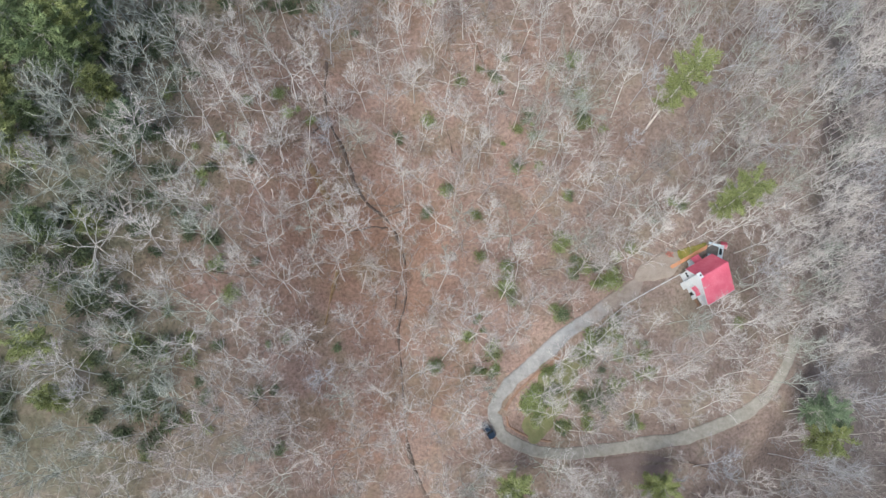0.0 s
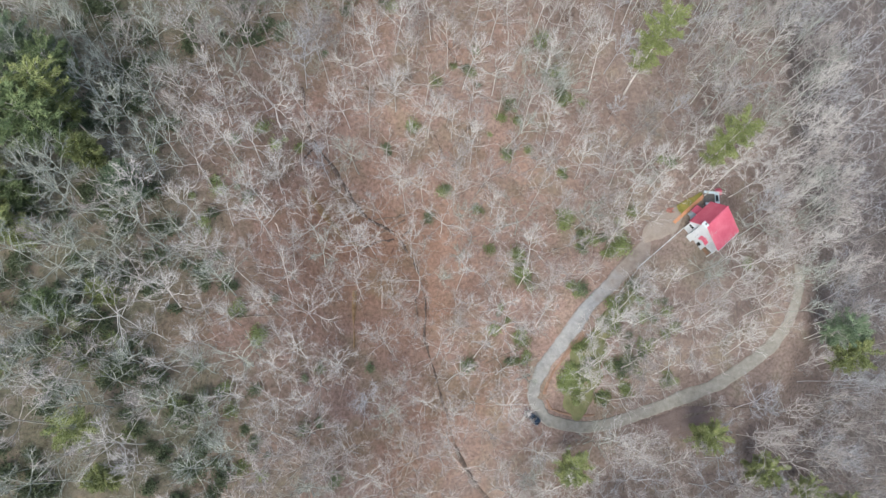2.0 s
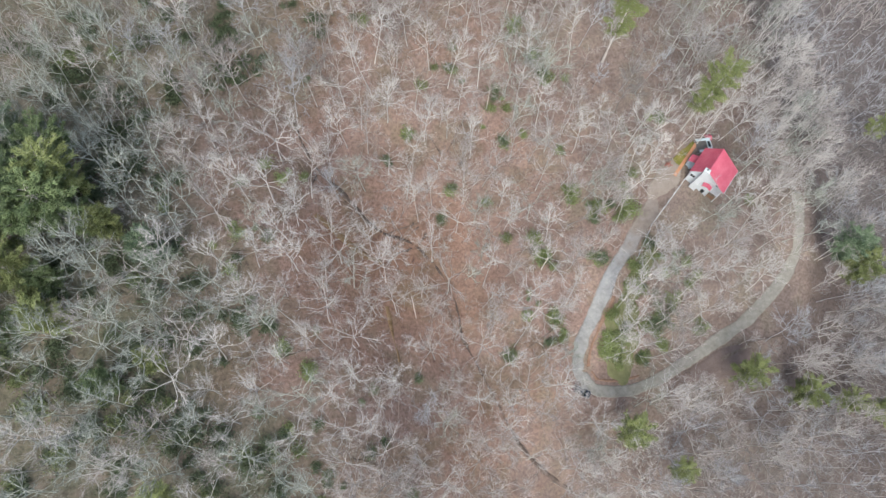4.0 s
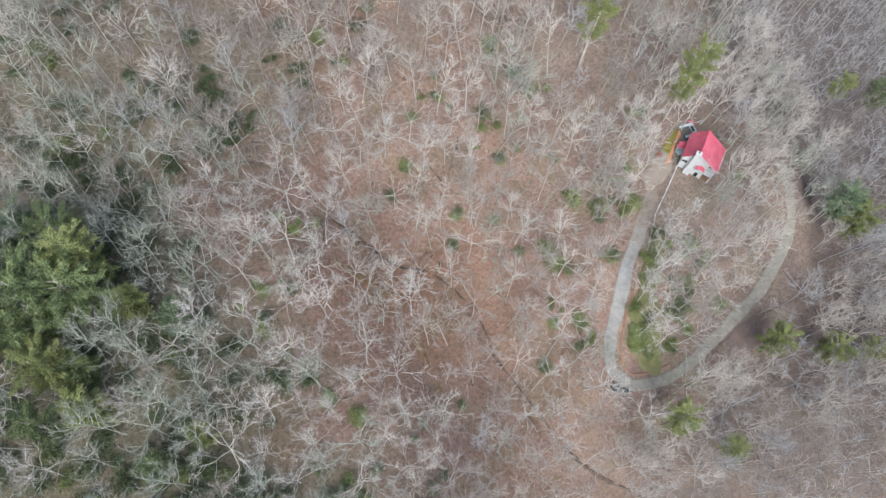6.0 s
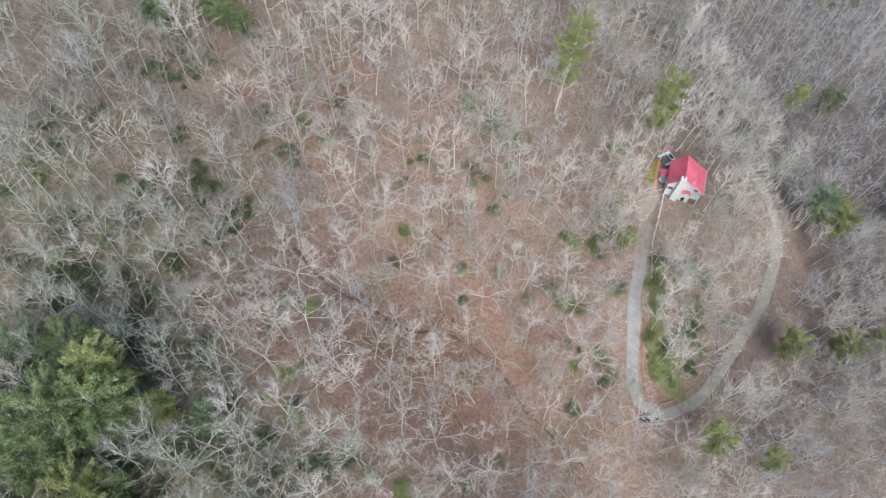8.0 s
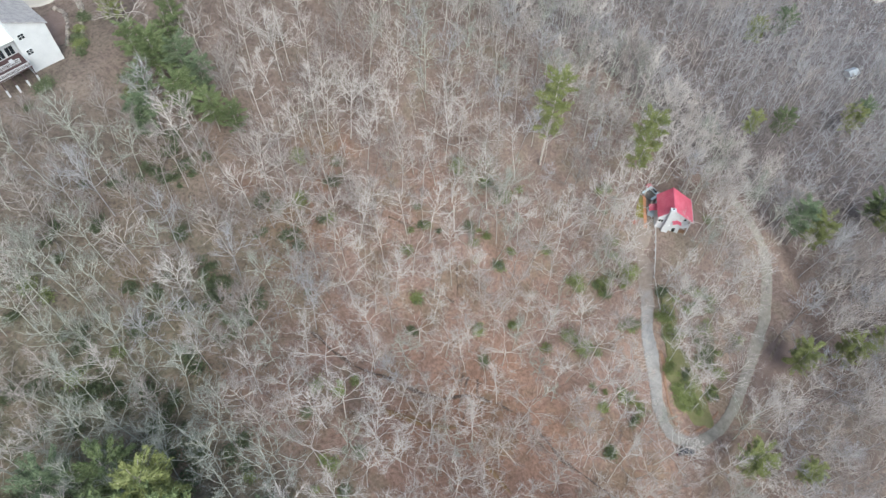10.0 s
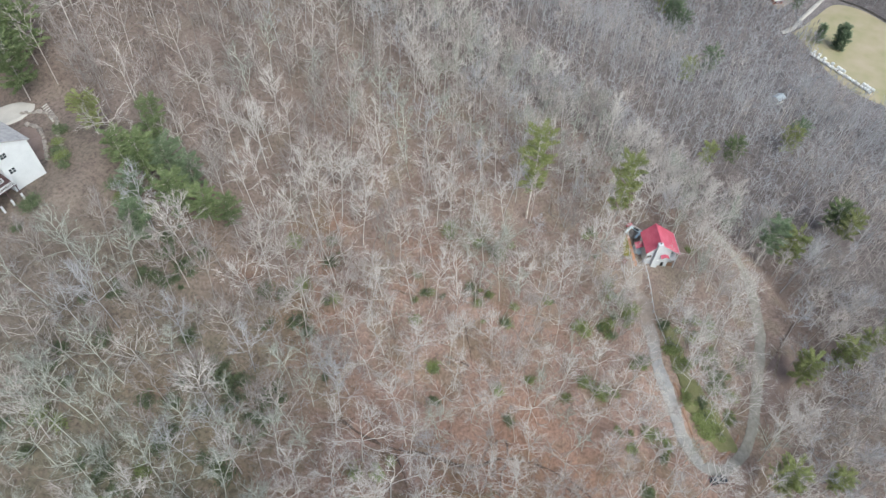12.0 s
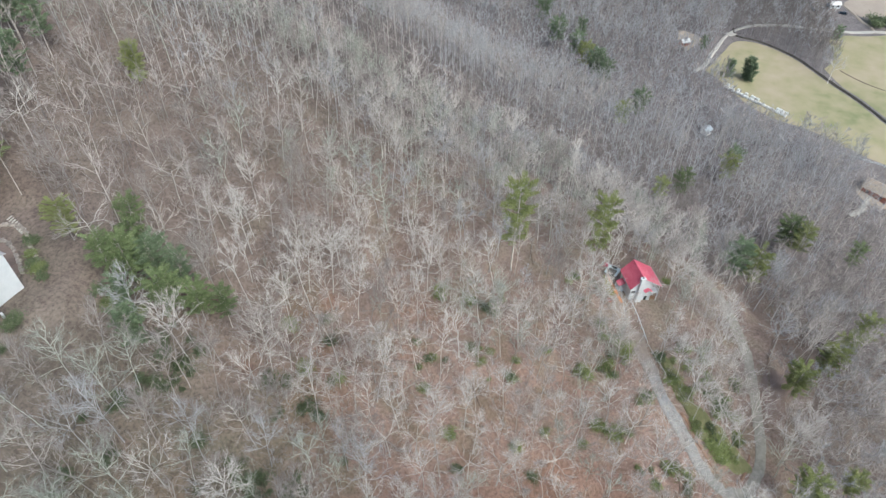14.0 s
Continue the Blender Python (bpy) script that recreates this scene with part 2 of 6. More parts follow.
def finish(bm, name, mat, bevel=0.0):
    if bevel:
        bmesh.ops.bevel(bm, geom=bm.edges[:], offset=bevel, segments=1, affect="EDGES", clamp_overlap=True)
    bmesh.ops.recalc_face_normals(bm, faces=bm.faces)
    me = bpy.data.meshes.new(name)
    bm.to_mesh(me)
    bm.free()
    for m in mat if isinstance(mat, (list, tuple)) else [mat]:
        me.materials.append(m)
    return me


def box_part(name, lo, hi, mat, parent, label="", bevel=0.02):
    bm = bmesh.new()
    box_bm(bm, lo, hi)
    return part(name, finish(bm, name, mat, bevel), parent, label)


def beams_part(name, bars, w, h, mat, parent, label=""):
    bm = bmesh.new()
    for a, b in bars:
        beam_bm(bm, a, b, w, h)
    return part(name, finish(bm, name, mat, 0), parent, label)


def slab_part(name, corners, thick, mat, parent, label=""):
    """A flat panel through the corners, thick metres deep along its normal, below it."""
    bm = bmesh.new()
    vs = [bm.verts.new(c) for c in corners]
    f = bm.faces.new(vs)
    f.normal_update()
    if f.normal.z < 0:
        f.normal_flip()
    n = f.normal.copy()
    ex = bmesh.ops.extrude_face_region(bm, geom=[f])
    bmesh.ops.translate(bm, verts=[v for v in ex["geom"] if isinstance(v, bmesh.types.BMVert)], vec=-n * thick)
    return part(name, finish(bm, name, mat, 0.015), parent, label)


# ---- the land: a hollow that climbs to a ridge, a spur with a drive, a valley floor beyond ----
ALONG = [(-900, -64), (-400, -62), (-200, -58), (-80, -50), (-6, -37), (14, -28.5), (36, -22.5), (47, -21), (60, -17), (78, -9), (95, -2), (110, 3.5), (140, 21), (165, 35.5), (220, 54), (330, 85), (600, 120), (900, 125)]
ACROSS = [(-900, 60), (-200, 45), (-120, 38), (-62, 30), (-45, 21.5), (-33, 21), (-20, 8), (-5, 0), (12, 0), (30, 0.5), (50, 2), (66, 4), (80, 3), (95, -3), (115, -12), (150, -18), (200, -22), (900, -22)]
DRIVE = [(66.4, 43.6, -16.6), (61.1, 40.3, -17.5), (53.9, 36.4, -18.9), (47.5, 32.1, -20.5), (41.1, 28.1, -22.2), (36.5, 23.6, -24.1), (30.8, 19.1, -26.1), (26.5, 14.8, -27.9), (23.7, 10.4, -29.3), (24.5, 7.2, -30.4), (26, 4, -31.5), (30.2, 1.5, -32.5), (35.5, -0.2, -33.2), (42.8, -0.6, -33.4), (50.2, 0.1, -33.2)]
DRIVE += [(57.6, 0.9, -33), (65.3, 1.9, -33), (72.8, 3.1, -33.2), (80.7, 5.1, -33.5), (89.3, 8.3, -33.2), (95.6, 12.4, -32.2), (100.2, 17.4, -30.8), (103.8, 23.8, -29.2), (105.6, 29.5, -28.2)]


def step01(a, b, x):
    t = np.clip((x - a) / (b - a), 0, 1)
    return t * t * (3 - 2 * t)


def profile(x, knots, r):
    """A profile through the knots, its corners rounded over r metres."""
    k = np.array(knots, float)
    s = 0
    for d, w in ((-1, 0.25), (-0.5, 0.5), (0, 0.5), (0.5, 0.5), (1, 0.25)):
        s = s + w * np.interp(x + d * r, k[:, 0], k[:, 1])
    return s / 2


def spline(pts, n=6):
    p = np.array(pts, float)
    p = np.vstack([2 * p[0] - p[1], p, 2 * p[-1] - p[-2]])
    o = []
    for i in range(1, len(p) - 2):
        a, b, c, d = p[i - 1:i + 3]
        for t in np.arange(n) / n:
            o.append(0.5 * (2 * b + (c - a) * t + (2 * a - 5 * b + 4 * c - d) * t * t + (3 * b - a - 3 * c + d) * t ** 3))
    o.append(p[-2])
    return np.array(o)


ROAD = spline(DRIVE)
STREAM = spline([(-20, 91), (-19.5, 78.5), (-15.3, 70), (-11, 61), (-4, 55.7), (0.1, 47), (0.7, 37.6), (-0.8, 29), (-0.3, 22), (0.9, 10.8), (2.1, -0.4), (5.6, -9), (9, -14.7), (14, -24)], 8)


def road_distance(x, y):
    d2 = (np.asarray(x)[:, None] - ROAD[None, :, 0]) ** 2 + (np.asarray(y)[:, None] - ROAD[None, :, 1]) ** 2
    return np.sqrt(d2.min(1)), d2.argmin(1)


def land(x, y):
    """The height of the ground."""
    x, y = np.atleast_1d(np.asarray(x, float)), np.atleast_1d(np.asarray(y, float))
    left = 1 - 0.75 * step01(60, 108, y)
    side = profile(x, ACROSS, 9)
    z = profile(y, ALONG, 9) + np.where(x < 0, side * left, side)
    valley = -61 + 45 * step01(60, 420, y) + 0.05 * np.clip(x - 420, 0, 400)
    w = step01(150, 275, x)
    z = z * (1 - w) + valley * w
    near = (x > 5) & (x < 135) & (y > -20) & (y < 100)
    if near.any():
        d, i = road_distance(x[near], y[near])
        w = 1 - step01(3.0, 13, d)
        z[near] = z[near] * (1 - w) + ROAD[i, 2] * w
    # the crest of the spur, which drops away steeply to the east, and a swell below it; both end at the drive
    rise = 9.0 * np.exp(-((x - 108) / np.where(x < 108, 11.0, 12.0)) ** 2) * step01(22, 44, y) * (1 - step01(95, 130, y))
    rise = rise + 13.0 * np.exp(-((x - 145) / 26) ** 2 - ((y + 12) / 24) ** 2)
    lifted = rise > 0.01
    if lifted.any():
        z[lifted] += rise[lifted] * step01(3, 15, road_distance(x[lifted], y[lifted])[0])
    # the house stands on a slope that falls away from the drive
    pad = np.clip(-17.5 + 0.24 * (0.87 * (y - 39.9) - 0.49 * (x - 71.7)), -19.0, -16.2)
    for cx, cy, r0, r1, h in ((76, 41, 7.5, 18, pad), (-13, 180, 18, 34, 36.6)):
        w = 1 - step01(r0, r1, np.hypot(x - cx, y - cy))
        z = z * (1 - w) + h * w
    # the little stream bed down the hollow
    near = (x > -45) & (x < 25) & (y > -25) & (y < 100)
    if near.any():
        d = np.sqrt(((x[near][:, None] - STREAM[None, :, 0]) ** 2 + (y[near][:, None] - STREAM[None, :, 1]) ** 2).min(1))
        z[near] -= 1.0 * np.exp(-(d / 1.5) ** 2)
    return z


def land1(x, y):
    return float(land(x, y)[0])


# ---- ground sheet, finer where the camera passes ----
def graded(lo, hi, fine, far):
    a = list(np.arange(lo, hi + 0.1, fine))
    step, v = fine, a[-1]
    while v < far:
        step *= 1.18
        v += step
        a.append(v)
    step, v = fine, a[0]
    while v > -far:
        step *= 1.18
        v -= step
        a.insert(0, v)
    return np.array(a)


gx, gy = graded(-110, 260, 2.3, 2600), graded(-70, 230, 2.3, 2600)
XX, YY = np.meshgrid(gx, gy)
ZZ = land(XX.ravel(), YY.ravel())
rough_ = np.array([noise.fractal((a / 7, b / 7, 0.3), 0.9, 2.0, 4) for a, b in zip(XX.ravel(), YY.ravel())])
d_road = road_distance(XX.ravel(), YY.ravel())[0]
ZZ = ZZ + 0.35 * rough_ * step01(2.5, 6, d_road) * (1 - step01(225, 255, XX.ravel())) - 0.05
nx, ny = len(gx), len(gy)
ii = (np.arange(ny - 1)[:, None] * nx + np.arange(nx - 1)[None, :]).ravel()
ground_faces = np.stack([ii, ii + 1, ii + nx + 1, ii + nx], 1)


def litter_material():
    """Fallen leaves: pinkish brown, with ochre wash-outs and mossy patches, at several scales."""
    m = bpy.data.materials.new("leaf_litter")
    m.use_nodes = True
    nt = m.node_tree
    nd, ln = nt.nodes, nt.links.new
    b = nd["Principled BSDF"]
    b.inputs["Roughness"].default_value, b.inputs["Specular IOR Level"].default_value = 0.95, 0.1
    co = nd.new("ShaderNodeNewGeometry")

    def noise_ramp(scale, detail, stops, rough=0.6):
        n, r = nd.new("ShaderNodeTexNoise"), nd.new("ShaderNodeValToRGB")
        n.inputs["Scale"].default_value, n.inputs["Detail"].default_value, n.inputs["Roughness"].default_value = scale, detail, rough
        ln(co.outputs["Position"], n.inputs["Vector"])
        ln(n.outputs[0], r.inputs[0])
        e = r.color_ramp.elements
        while len(e) < len(stops):
            e.new(0.5)
        for i, (p, c) in enumerate(stops):
            e[i].position, e[i].color = p, (*c, 1)
        return n, r

    def blend(fac, a, c, mode="MIX"):
        x = nd.new("ShaderNodeMix")
        x.data_type, x.blend_type = "RGBA", mode
        if isinstance(fac, float):
            x.inputs[0].default_value = fac
        else:
            ln(fac, x.inputs[0])
        ln(a, x.inputs[6])
        ln(c, x.inputs[7])
        return x.outputs[2]

    _, base = noise_ramp(0.085, 6, [(0.32, (0.178, 0.142, 0.126)), (0.5, (0.252, 0.202, 0.180)), (0.68, (0.318, 0.262, 0.236))])
    fine, grain = noise_ramp(1.3, 6, [(0.28, (0.38, 0.35, 0.35)), (0.5, (0.95, 0.93, 0.92)), (0.72, (1.4, 1.35, 1.33))], 0.75)
    _, ochre = noise_ramp(0.045, 4, [(0.47, (0, 0, 0)), (0.64, (0.85, 0.85, 0.85))])
    _, ochre_c = noise_ramp(0.4, 4, [(0.3, (0.245, 0.142, 0.095)), (0.7, (0.345, 0.21, 0.15))])
    _, pink_c = noise_ramp(0.16, 6, [(0.3, (0.235, 0.165, 0.14)), (0.5, (0.315, 0.226, 0.195)), (0.7, (0.38, 0.284, 0.248))])
    _, moss = noise_ramp(0.085, 5, [(0.48, (0, 0, 0)), (0.62, (1, 1, 1))], 0.62)
    _, moss_c = noise_ramp(0.5, 4, [(0.3, (0.11, 0.115, 0.065)), (0.7, (0.20, 0.185, 0.125))])
    # the west slope is mossy under its evergreens, the east slope's grey old leaves are darkened for shade
    sep = nd.new("ShaderNodeSeparateXYZ")
    ln(co.outputs["Position"], sep.inputs[0])
    wob = nd.new("ShaderNodeTexNoise")
    wob.inputs["Scale"].default_value, wob.inputs["Detail"].default_value = 0.05, 5
    ln(co.outputs["Position"], wob.inputs["Vector"])
    shift = nd.new("ShaderNodeMath")
    shift.operation = "MULTIPLY_ADD"
    shift.inputs[1].default_value = 60
    ln(wob.outputs[0], shift.inputs[0])
    ln(sep.outputs[0], shift.inputs[2])

    def zone_mask(x_from, x_to, y_far, y_gone, top):
        a, b_, m1 = nd.new("ShaderNodeMapRange"), nd.new("ShaderNodeMapRange"), nd.new("ShaderNodeMath")
        a.inputs[1].default_value, a.inputs[2].default_value, a.inputs[4].default_value = x_from, x_to, top
        b_.inputs[1].default_value, b_.inputs[2].default_value = y_gone, y_far
        ln(shift.outputs[0], a.inputs[0])
        ln(sep.outputs[1], b_.inputs[0])
        m1.operation = "MULTIPLY"
        ln(a.outputs[0], m1.inputs[0])
        ln(b_.outputs[0], m1.inputs[1])
        return m1.outputs[0]

    in_hollow = nd.new("ShaderNodeMath")
    in_hollow.operation = "MULTIPLY"
    ln(ochre.outputs[0], in_hollow.inputs[0])
    ln(zone_mask(85, 50, 120, 160, 1.0), in_hollow.inputs[1])
    c = blend(in_hollow.outputs[0], base.outputs[0], ochre_c.outputs[0])
    flat = nd.new("ShaderNodeCombineXYZ")
    ln(sep.outputs[0], flat.inputs[0])
    ln(sep.outputs[1], flat.inputs[1])
    away = nd.new("ShaderNodeVectorMath")
    away.operation = "DISTANCE"
    away.inputs[1].default_value = (-11, 50, 0)
    ln(flat.outputs[0], away.inputs[0])
    ragged = nd.new("ShaderNodeMath")
    ragged.operation = "MULTIPLY_ADD"
    ragged.inputs[1].default_value = 50
    ln(wob.outputs[0], ragged.inputs[0])
    ln(away.outputs["Value"], ragged.inputs[2])
    wash = nd.new("ShaderNodeMapRange")
    wash.inputs[1].default_value, wash.inputs[2].default_value, wash.inputs[4].default_value = 56, 34, 0.6
    ln(ragged.outputs[0], wash.inputs[0])
    flush = nd.new("ShaderNodeMapRange")
    flush.inputs[1].default_value, flush.inputs[2].default_value, flush.inputs[4].default_value = 104, 66, 0.77
    ln(ragged.outputs[0], flush.inputs[0])
    c = blend(flush.outputs[0], c, pink_c.outputs[0])
    c = blend(wash.outputs[0], c, ochre_c.outputs[0])
    soft_moss = nd.new("ShaderNodeMath")
    soft_moss.operation = "MULTIPLY"
    soft_moss.inputs[1].default_value = 0.42
    ln(moss.outputs[0], soft_moss.inputs[0])
    c = blend(soft_moss.outputs[0], c, moss_c.outputs[0])
    _, west_c = noise_ramp(0.3, 5, [(0.3, (0.10, 0.105, 0.07)), (0.5, (0.17, 0.165, 0.12)), (0.7, (0.25, 0.212, 0.175))])
    _, north_c = noise_ramp(0.12, 6, [(0.3, (0.105, 0.091, 0.084)), (0.5, (0.152, 0.131, 0.121)), (0.7, (0.215, 0.185, 0.171))])
    # grey litter beyond the crest, woodland shade painted into its dark tone
    _, east_shade_c = noise_ramp(0.2, 5, [(0.3, (0.105, 0.096, 0.097)), (0.7, (0.17, 0.157, 0.158))])
    # valley litter, lighter because distance haze is put into the colour
    _, vale_haze_c = noise_ramp(0.2, 5, [(0.3, (0.15, 0.143, 0.147)), (0.7, (0.23, 0.219, 0.225))])
    c = blend(zone_mask(-4, -30, 120, 160, 0.9), c, west_c.outputs[0])
    c = blend(zone_mask(34, 8, 112, 86, 0.65), c, west_c.outputs[0])
    high = nd.new("ShaderNodeMapRange")
    high.inputs[1].default_value, high.inputs[2].default_value, high.inputs[4].default_value = 105, 150, 0.7
    ln(sep.outputs[1], high.inputs[0])
    c = blend(high.outputs[0], c, north_c.outputs[0])
    below = nd.new("ShaderNodeMapRange")
    below.inputs[1].default_value, below.inputs[2].default_value, below.inputs[4].default_value = 0, -26, 0.75
    ln(sep.outputs[1], below.inputs[0])
    c = blend(below.outputs[0], c, north_c.outputs[0])
    c = blend(zone_mask(125, 160, 9000, 9999, 0.85), c, east_shade_c.outputs[0])
    c = blend(zone_mask(200, 250, 9000, 9999, 0.9), c, vale_haze_c.outputs[0])
    c = blend(1.0, c, grain.outputs[0], "MULTIPLY")
    ln(c, b.inputs["Base Color"])
    bp = nd.new("ShaderNodeBump")
    bp.inputs["Strength"].default_value, bp.inputs["Distance"].default_value = 0.8, 0.25
    ln(fine.outputs[0], bp.inputs["Height"])
    ln(bp.outputs[0], b.inputs["Normal"])
    return m


LITTER = litter_material()
ground = tagged(new("ground", mesh("ground", np.stack([XX.ravel(), YY.ravel(), ZZ], 1), ground_faces, LITTER, smooth=True)),
                "steep forest floor of pinkish brown fallen leaves", "ground", kind="structure")


def ribbon(name, line, half, lift, mat, label, category, edge=0.5, seed=0, drop=0.25, across=7):
    """A strip draped along a line of x, y, z, crowned, with wandering edges that dip into the ground."""
    rnd = random.Random(seed)
    p = np.array(line, float)
    d = np.gradient(p[:, :2], axis=0)
    d /= np.linalg.norm(d, axis=1)[:, None]
    nrm = np.stack([-d[:, 1], d[:, 0]], 1)
    vs, fs = [], []
    wl = wr = 0.0
    for i in range(len(p)):
        wl, wr = 0.8 * wl + rnd.uniform(-edge, edge) * 0.35, 0.8 * wr + rnd.uniform(-edge, edge) * 0.35
        h = half[i] if isinstance(half, (list, np.ndarray)) else half
        for j in range(across):
            f = j / (across - 1) * 2 - 1
            o = f * (h + (wr if f > 0 else wl))
            rim = abs(f) > 0.99
            vs.append((p[i, 0] + nrm[i, 0] * o, p[i, 1] + nrm[i, 1] * o, p[i, 2] + (lift if not rim else -drop) - 0.06 * f * f))
    for i in range(len(p) - 1):
        for j in range(across - 1):
            a = i * across + j
            fs.append((a, a + across, a + across + 1, a + 1))
    return tagged(new(name, mesh(name, vs, fs, mat, smooth=True)), label, category, kind="structure")


half = 1.85 + 1.6 * step01(0.0, 1.0, 1 - np.arange(len(ROAD)) / 18.0)
drive = ribbon("drive", ROAD, half, 0.12, GRAVEL, "grey gravel drive looping round a wooded bank, its lower arm sandier", "drive", seed=3, across=13, edge=0.7)
rows_, cols_ = len(ROAD), 13
for name_, vals in (("run", np.repeat(np.arange(rows_) / rows_, cols_)), ("edge", np.tile(np.abs(np.linspace(-1, 1, cols_)) ** 2.2, rows_))):
    drive.data.attributes.new(name_, "FLOAT", "POINT").data.foreach_set("value", vals.astype(np.float32))


def draped(name, cx, cy, rx, ry, turn, mat, label, category, lift=0.08, seed=0, n=34, kind="structure"):
    """An uneven patch that lies on the ground."""
    rnd = random.Random(seed)
    ph = [rnd.uniform(0, 6.28) for _ in range(4)]
    vs, fs = [], []
    rings = 7
    ca, sa = math.cos(radians(turn)), math.sin(radians(turn))
    for k in range(rings + 1):
        for i in range(n):
            a = 2 * math.pi * i / n
            r = (k / rings) * (1 + 0.12 * math.sin(2 * a + ph[0]) + 0.10 * math.sin(3 * a + ph[1]) + 0.06 * math.sin(7 * a + ph[2]))
            x, y = rx * r * math.cos(a), ry * r * math.sin(a)
            X, Y = cx + ca * x - sa * y, cy + sa * x + ca * y
            vs.append((X, Y, land1(X, Y) + (lift if k < rings else -0.3)))
    for k in range(rings):
        for i in range(n):
            a, b2 = k * n + i, k * n + (i + 1) % n
            fs.append((a, b2, b2 + n, a + n))
    return tagged(new(name, mesh(name, vs, fs, mat, smooth=True)), label, category, kind=kind)


# the bed of the stream, damp leaves and dark earth
bed = np.array([(x, y, land1(x, y)) for x, y in STREAM])
rw = random.Random(17)
ribbon("stream_bed", bed, np.array([0.42 + 0.3 * noise.noise((i * 0.37, 0.5, 0.0)) for i in range(len(bed))]), 0.62, BED, "dark damp stream bed winding down the hollow", "stream bed", edge=0.7, seed=8, drop=-0.35, across=5)
for i, pts in enumerate((((-14.5, 51.9), (-9.3, 53.7), (-4, 54.8)), ((-5.6, 50.9), (-2.2, 54.6), (0.9, 56.7)), ((10.3, 78.9), (11.4, 75.6), (12, 73)), ((13.6, 72.7), (18.3, 76.4), (22.1, 79.9)), ((-23.5, 91.3), (-20.7, 89.8), (-17.7, 87.9)), ((-27.5, 68), (-23, 72), (-19.6, 76)))):
    line = np.array([(x + rw.uniform(-0.2, 0.2), y + rw.uniform(-0.2, 0.2), land1(x, y)) for x, y in spline(pts, 6)])
    ribbon("rill", line, np.linspace(0.12, 0.34, len(line)), 0.14, BED, "dark rill washed through fallen leaves", "rill", edge=0.4, seed=40 + i, drop=0.2, across=5)
for i, (pts, w) in enumerate(((((-24, 66), (-19.8, 59.7), (-16.3, 55.4), (-13, 53)), 0.9), (((-16.3, 42.5), (-17.5, 36), (-18.7, 29)), 0.6))):
    line = np.array([(x, y, land1(x, y)) for x, y in spline(pts, 6)])
    ribbon("washed_gully", line, w, 0.12, OCHRE, "ochre washed-out gully in fallen leaves", "gully", edge=0.6, seed=20 + i, drop=0.2, across=5)
# the red cut bank inside the bend of the drive
bank = []
for i in range(28, 76):
    t = ROAD[min(i + 1, len(ROAD) - 1)] - ROAD[i - 1]
    nrm_ = np.array([-t[1], t[0]]) / math.hypot(t[0], t[1])
    q = ROAD[i, :2] + nrm_ * 2.7
    bank.append((q[0], q[1], land1(q[0], q[1])))
ribbon("cut_bank", np.array(bank), 0.5, 0.16, CUT_SOIL, "red earth bank cut beside the drive", "earth bank", edge=0.5, seed=5, drop=0.3, across=5)
draped("grass_verge", 36.5, 9.5, 7.2, 5.6, 60, VERGE, "rough green grass inside the bend", "grass", seed=3, lift=0.3)
draped("grass_verge", 49.5, 26.5, 6.0, 2.8, 32, VERGE, "rough green grass beside the drive", "grass", seed=4, lift=0.3)
draped("grass_verge", 39.5, 16.5, 4.2, 6.5, -40, VERGE, "rough green grass beside the drive", "grass", seed=21, lift=0.35)
draped("grass_verge", 44, 22, 2.6, 5.0, -48, VERGE, "rough green grass beside the drive", "grass", seed=22, lift=0.4)
draped("dirt_yard", 65.5, 45, 6.5, 3.6, 32, DIRT, "worn pale dirt yard before the house", "yard", seed=25, lift=0.2)
draped("leaf_bank", 62, -4.5, 12, 3.8, -4, CUT_LEAF, "bare reddish leaf-covered bank below the drive", "earth bank", seed=6)


# ---- trees ----
def tube(V, F, pts, radii, sides):
    """Adds a tapered tube of triangles along the points; a last radius of zero closes it to a tip."""
    base = len(V)
    pts = [Vector(p) for p in pts]
    for i, p in enumerate(pts):
        d = pts[min(i + 1, len(pts) - 1)] - pts[max(i - 1, 0)]
        d = d.normalized() if d.length > 1e-6 else Vector((0, 0, 1))
        a = d.orthogonal().normalized()
        b = d.cross(a)
        if radii[i] <= 0:
            V.append(p)
        else:
            for k in range(sides):
                t = 2 * math.pi * k / sides
                V.append(p + (a * math.cos(t) + b * math.sin(t)) * radii[i])
    for i in range(len(pts) - 1):
        s = base + i * sides
        for k in range(sides):
            k2 = (k + 1) % sides
            if radii[i + 1] <= 0:
                F.append((s + k, s + k2, s + sides))
            else:
                F.append((s + k, s + k2, s + sides + k2))
                F.append((s + k, s + sides + k2, s + sides + k))


def bent(rnd, p, d, length, n, up, wobble):
    """A wandering line of n steps from p along d that turns upward."""
    pts = [Vector(p)]
    d = Vector(d).normalized()
    for _ in range(n):
        d = (d + Vector((rnd.uniform(-1, 1), rnd.uniform(-1, 1), rnd.uniform(-1, 1))) * wobble + Vector((0, 0, up))).normalized()
        pts.append(pts[-1] + d * (length / n))
    return pts


def along(pts, f):
    s = f * (len(pts) - 1)
    i = min(int(s), len(pts) - 2)
    return pts[i].lerp(pts[i + 1], s - i), (pts[i + 1] - pts[i]).normalized()


def sliver(V, F, p, d, length, w, rnd):
    """The finest twigs: one slim triangle each."""
    s = d.orthogonal().normalized() * w
    s.rotate(Matrix.Rotation(rnd.uniform(0, 6.28), 3, d))
    i = len(V)
    V.extend([p - s, p + s, p + d * length])
    F.append((i, i + 1, i + 2))


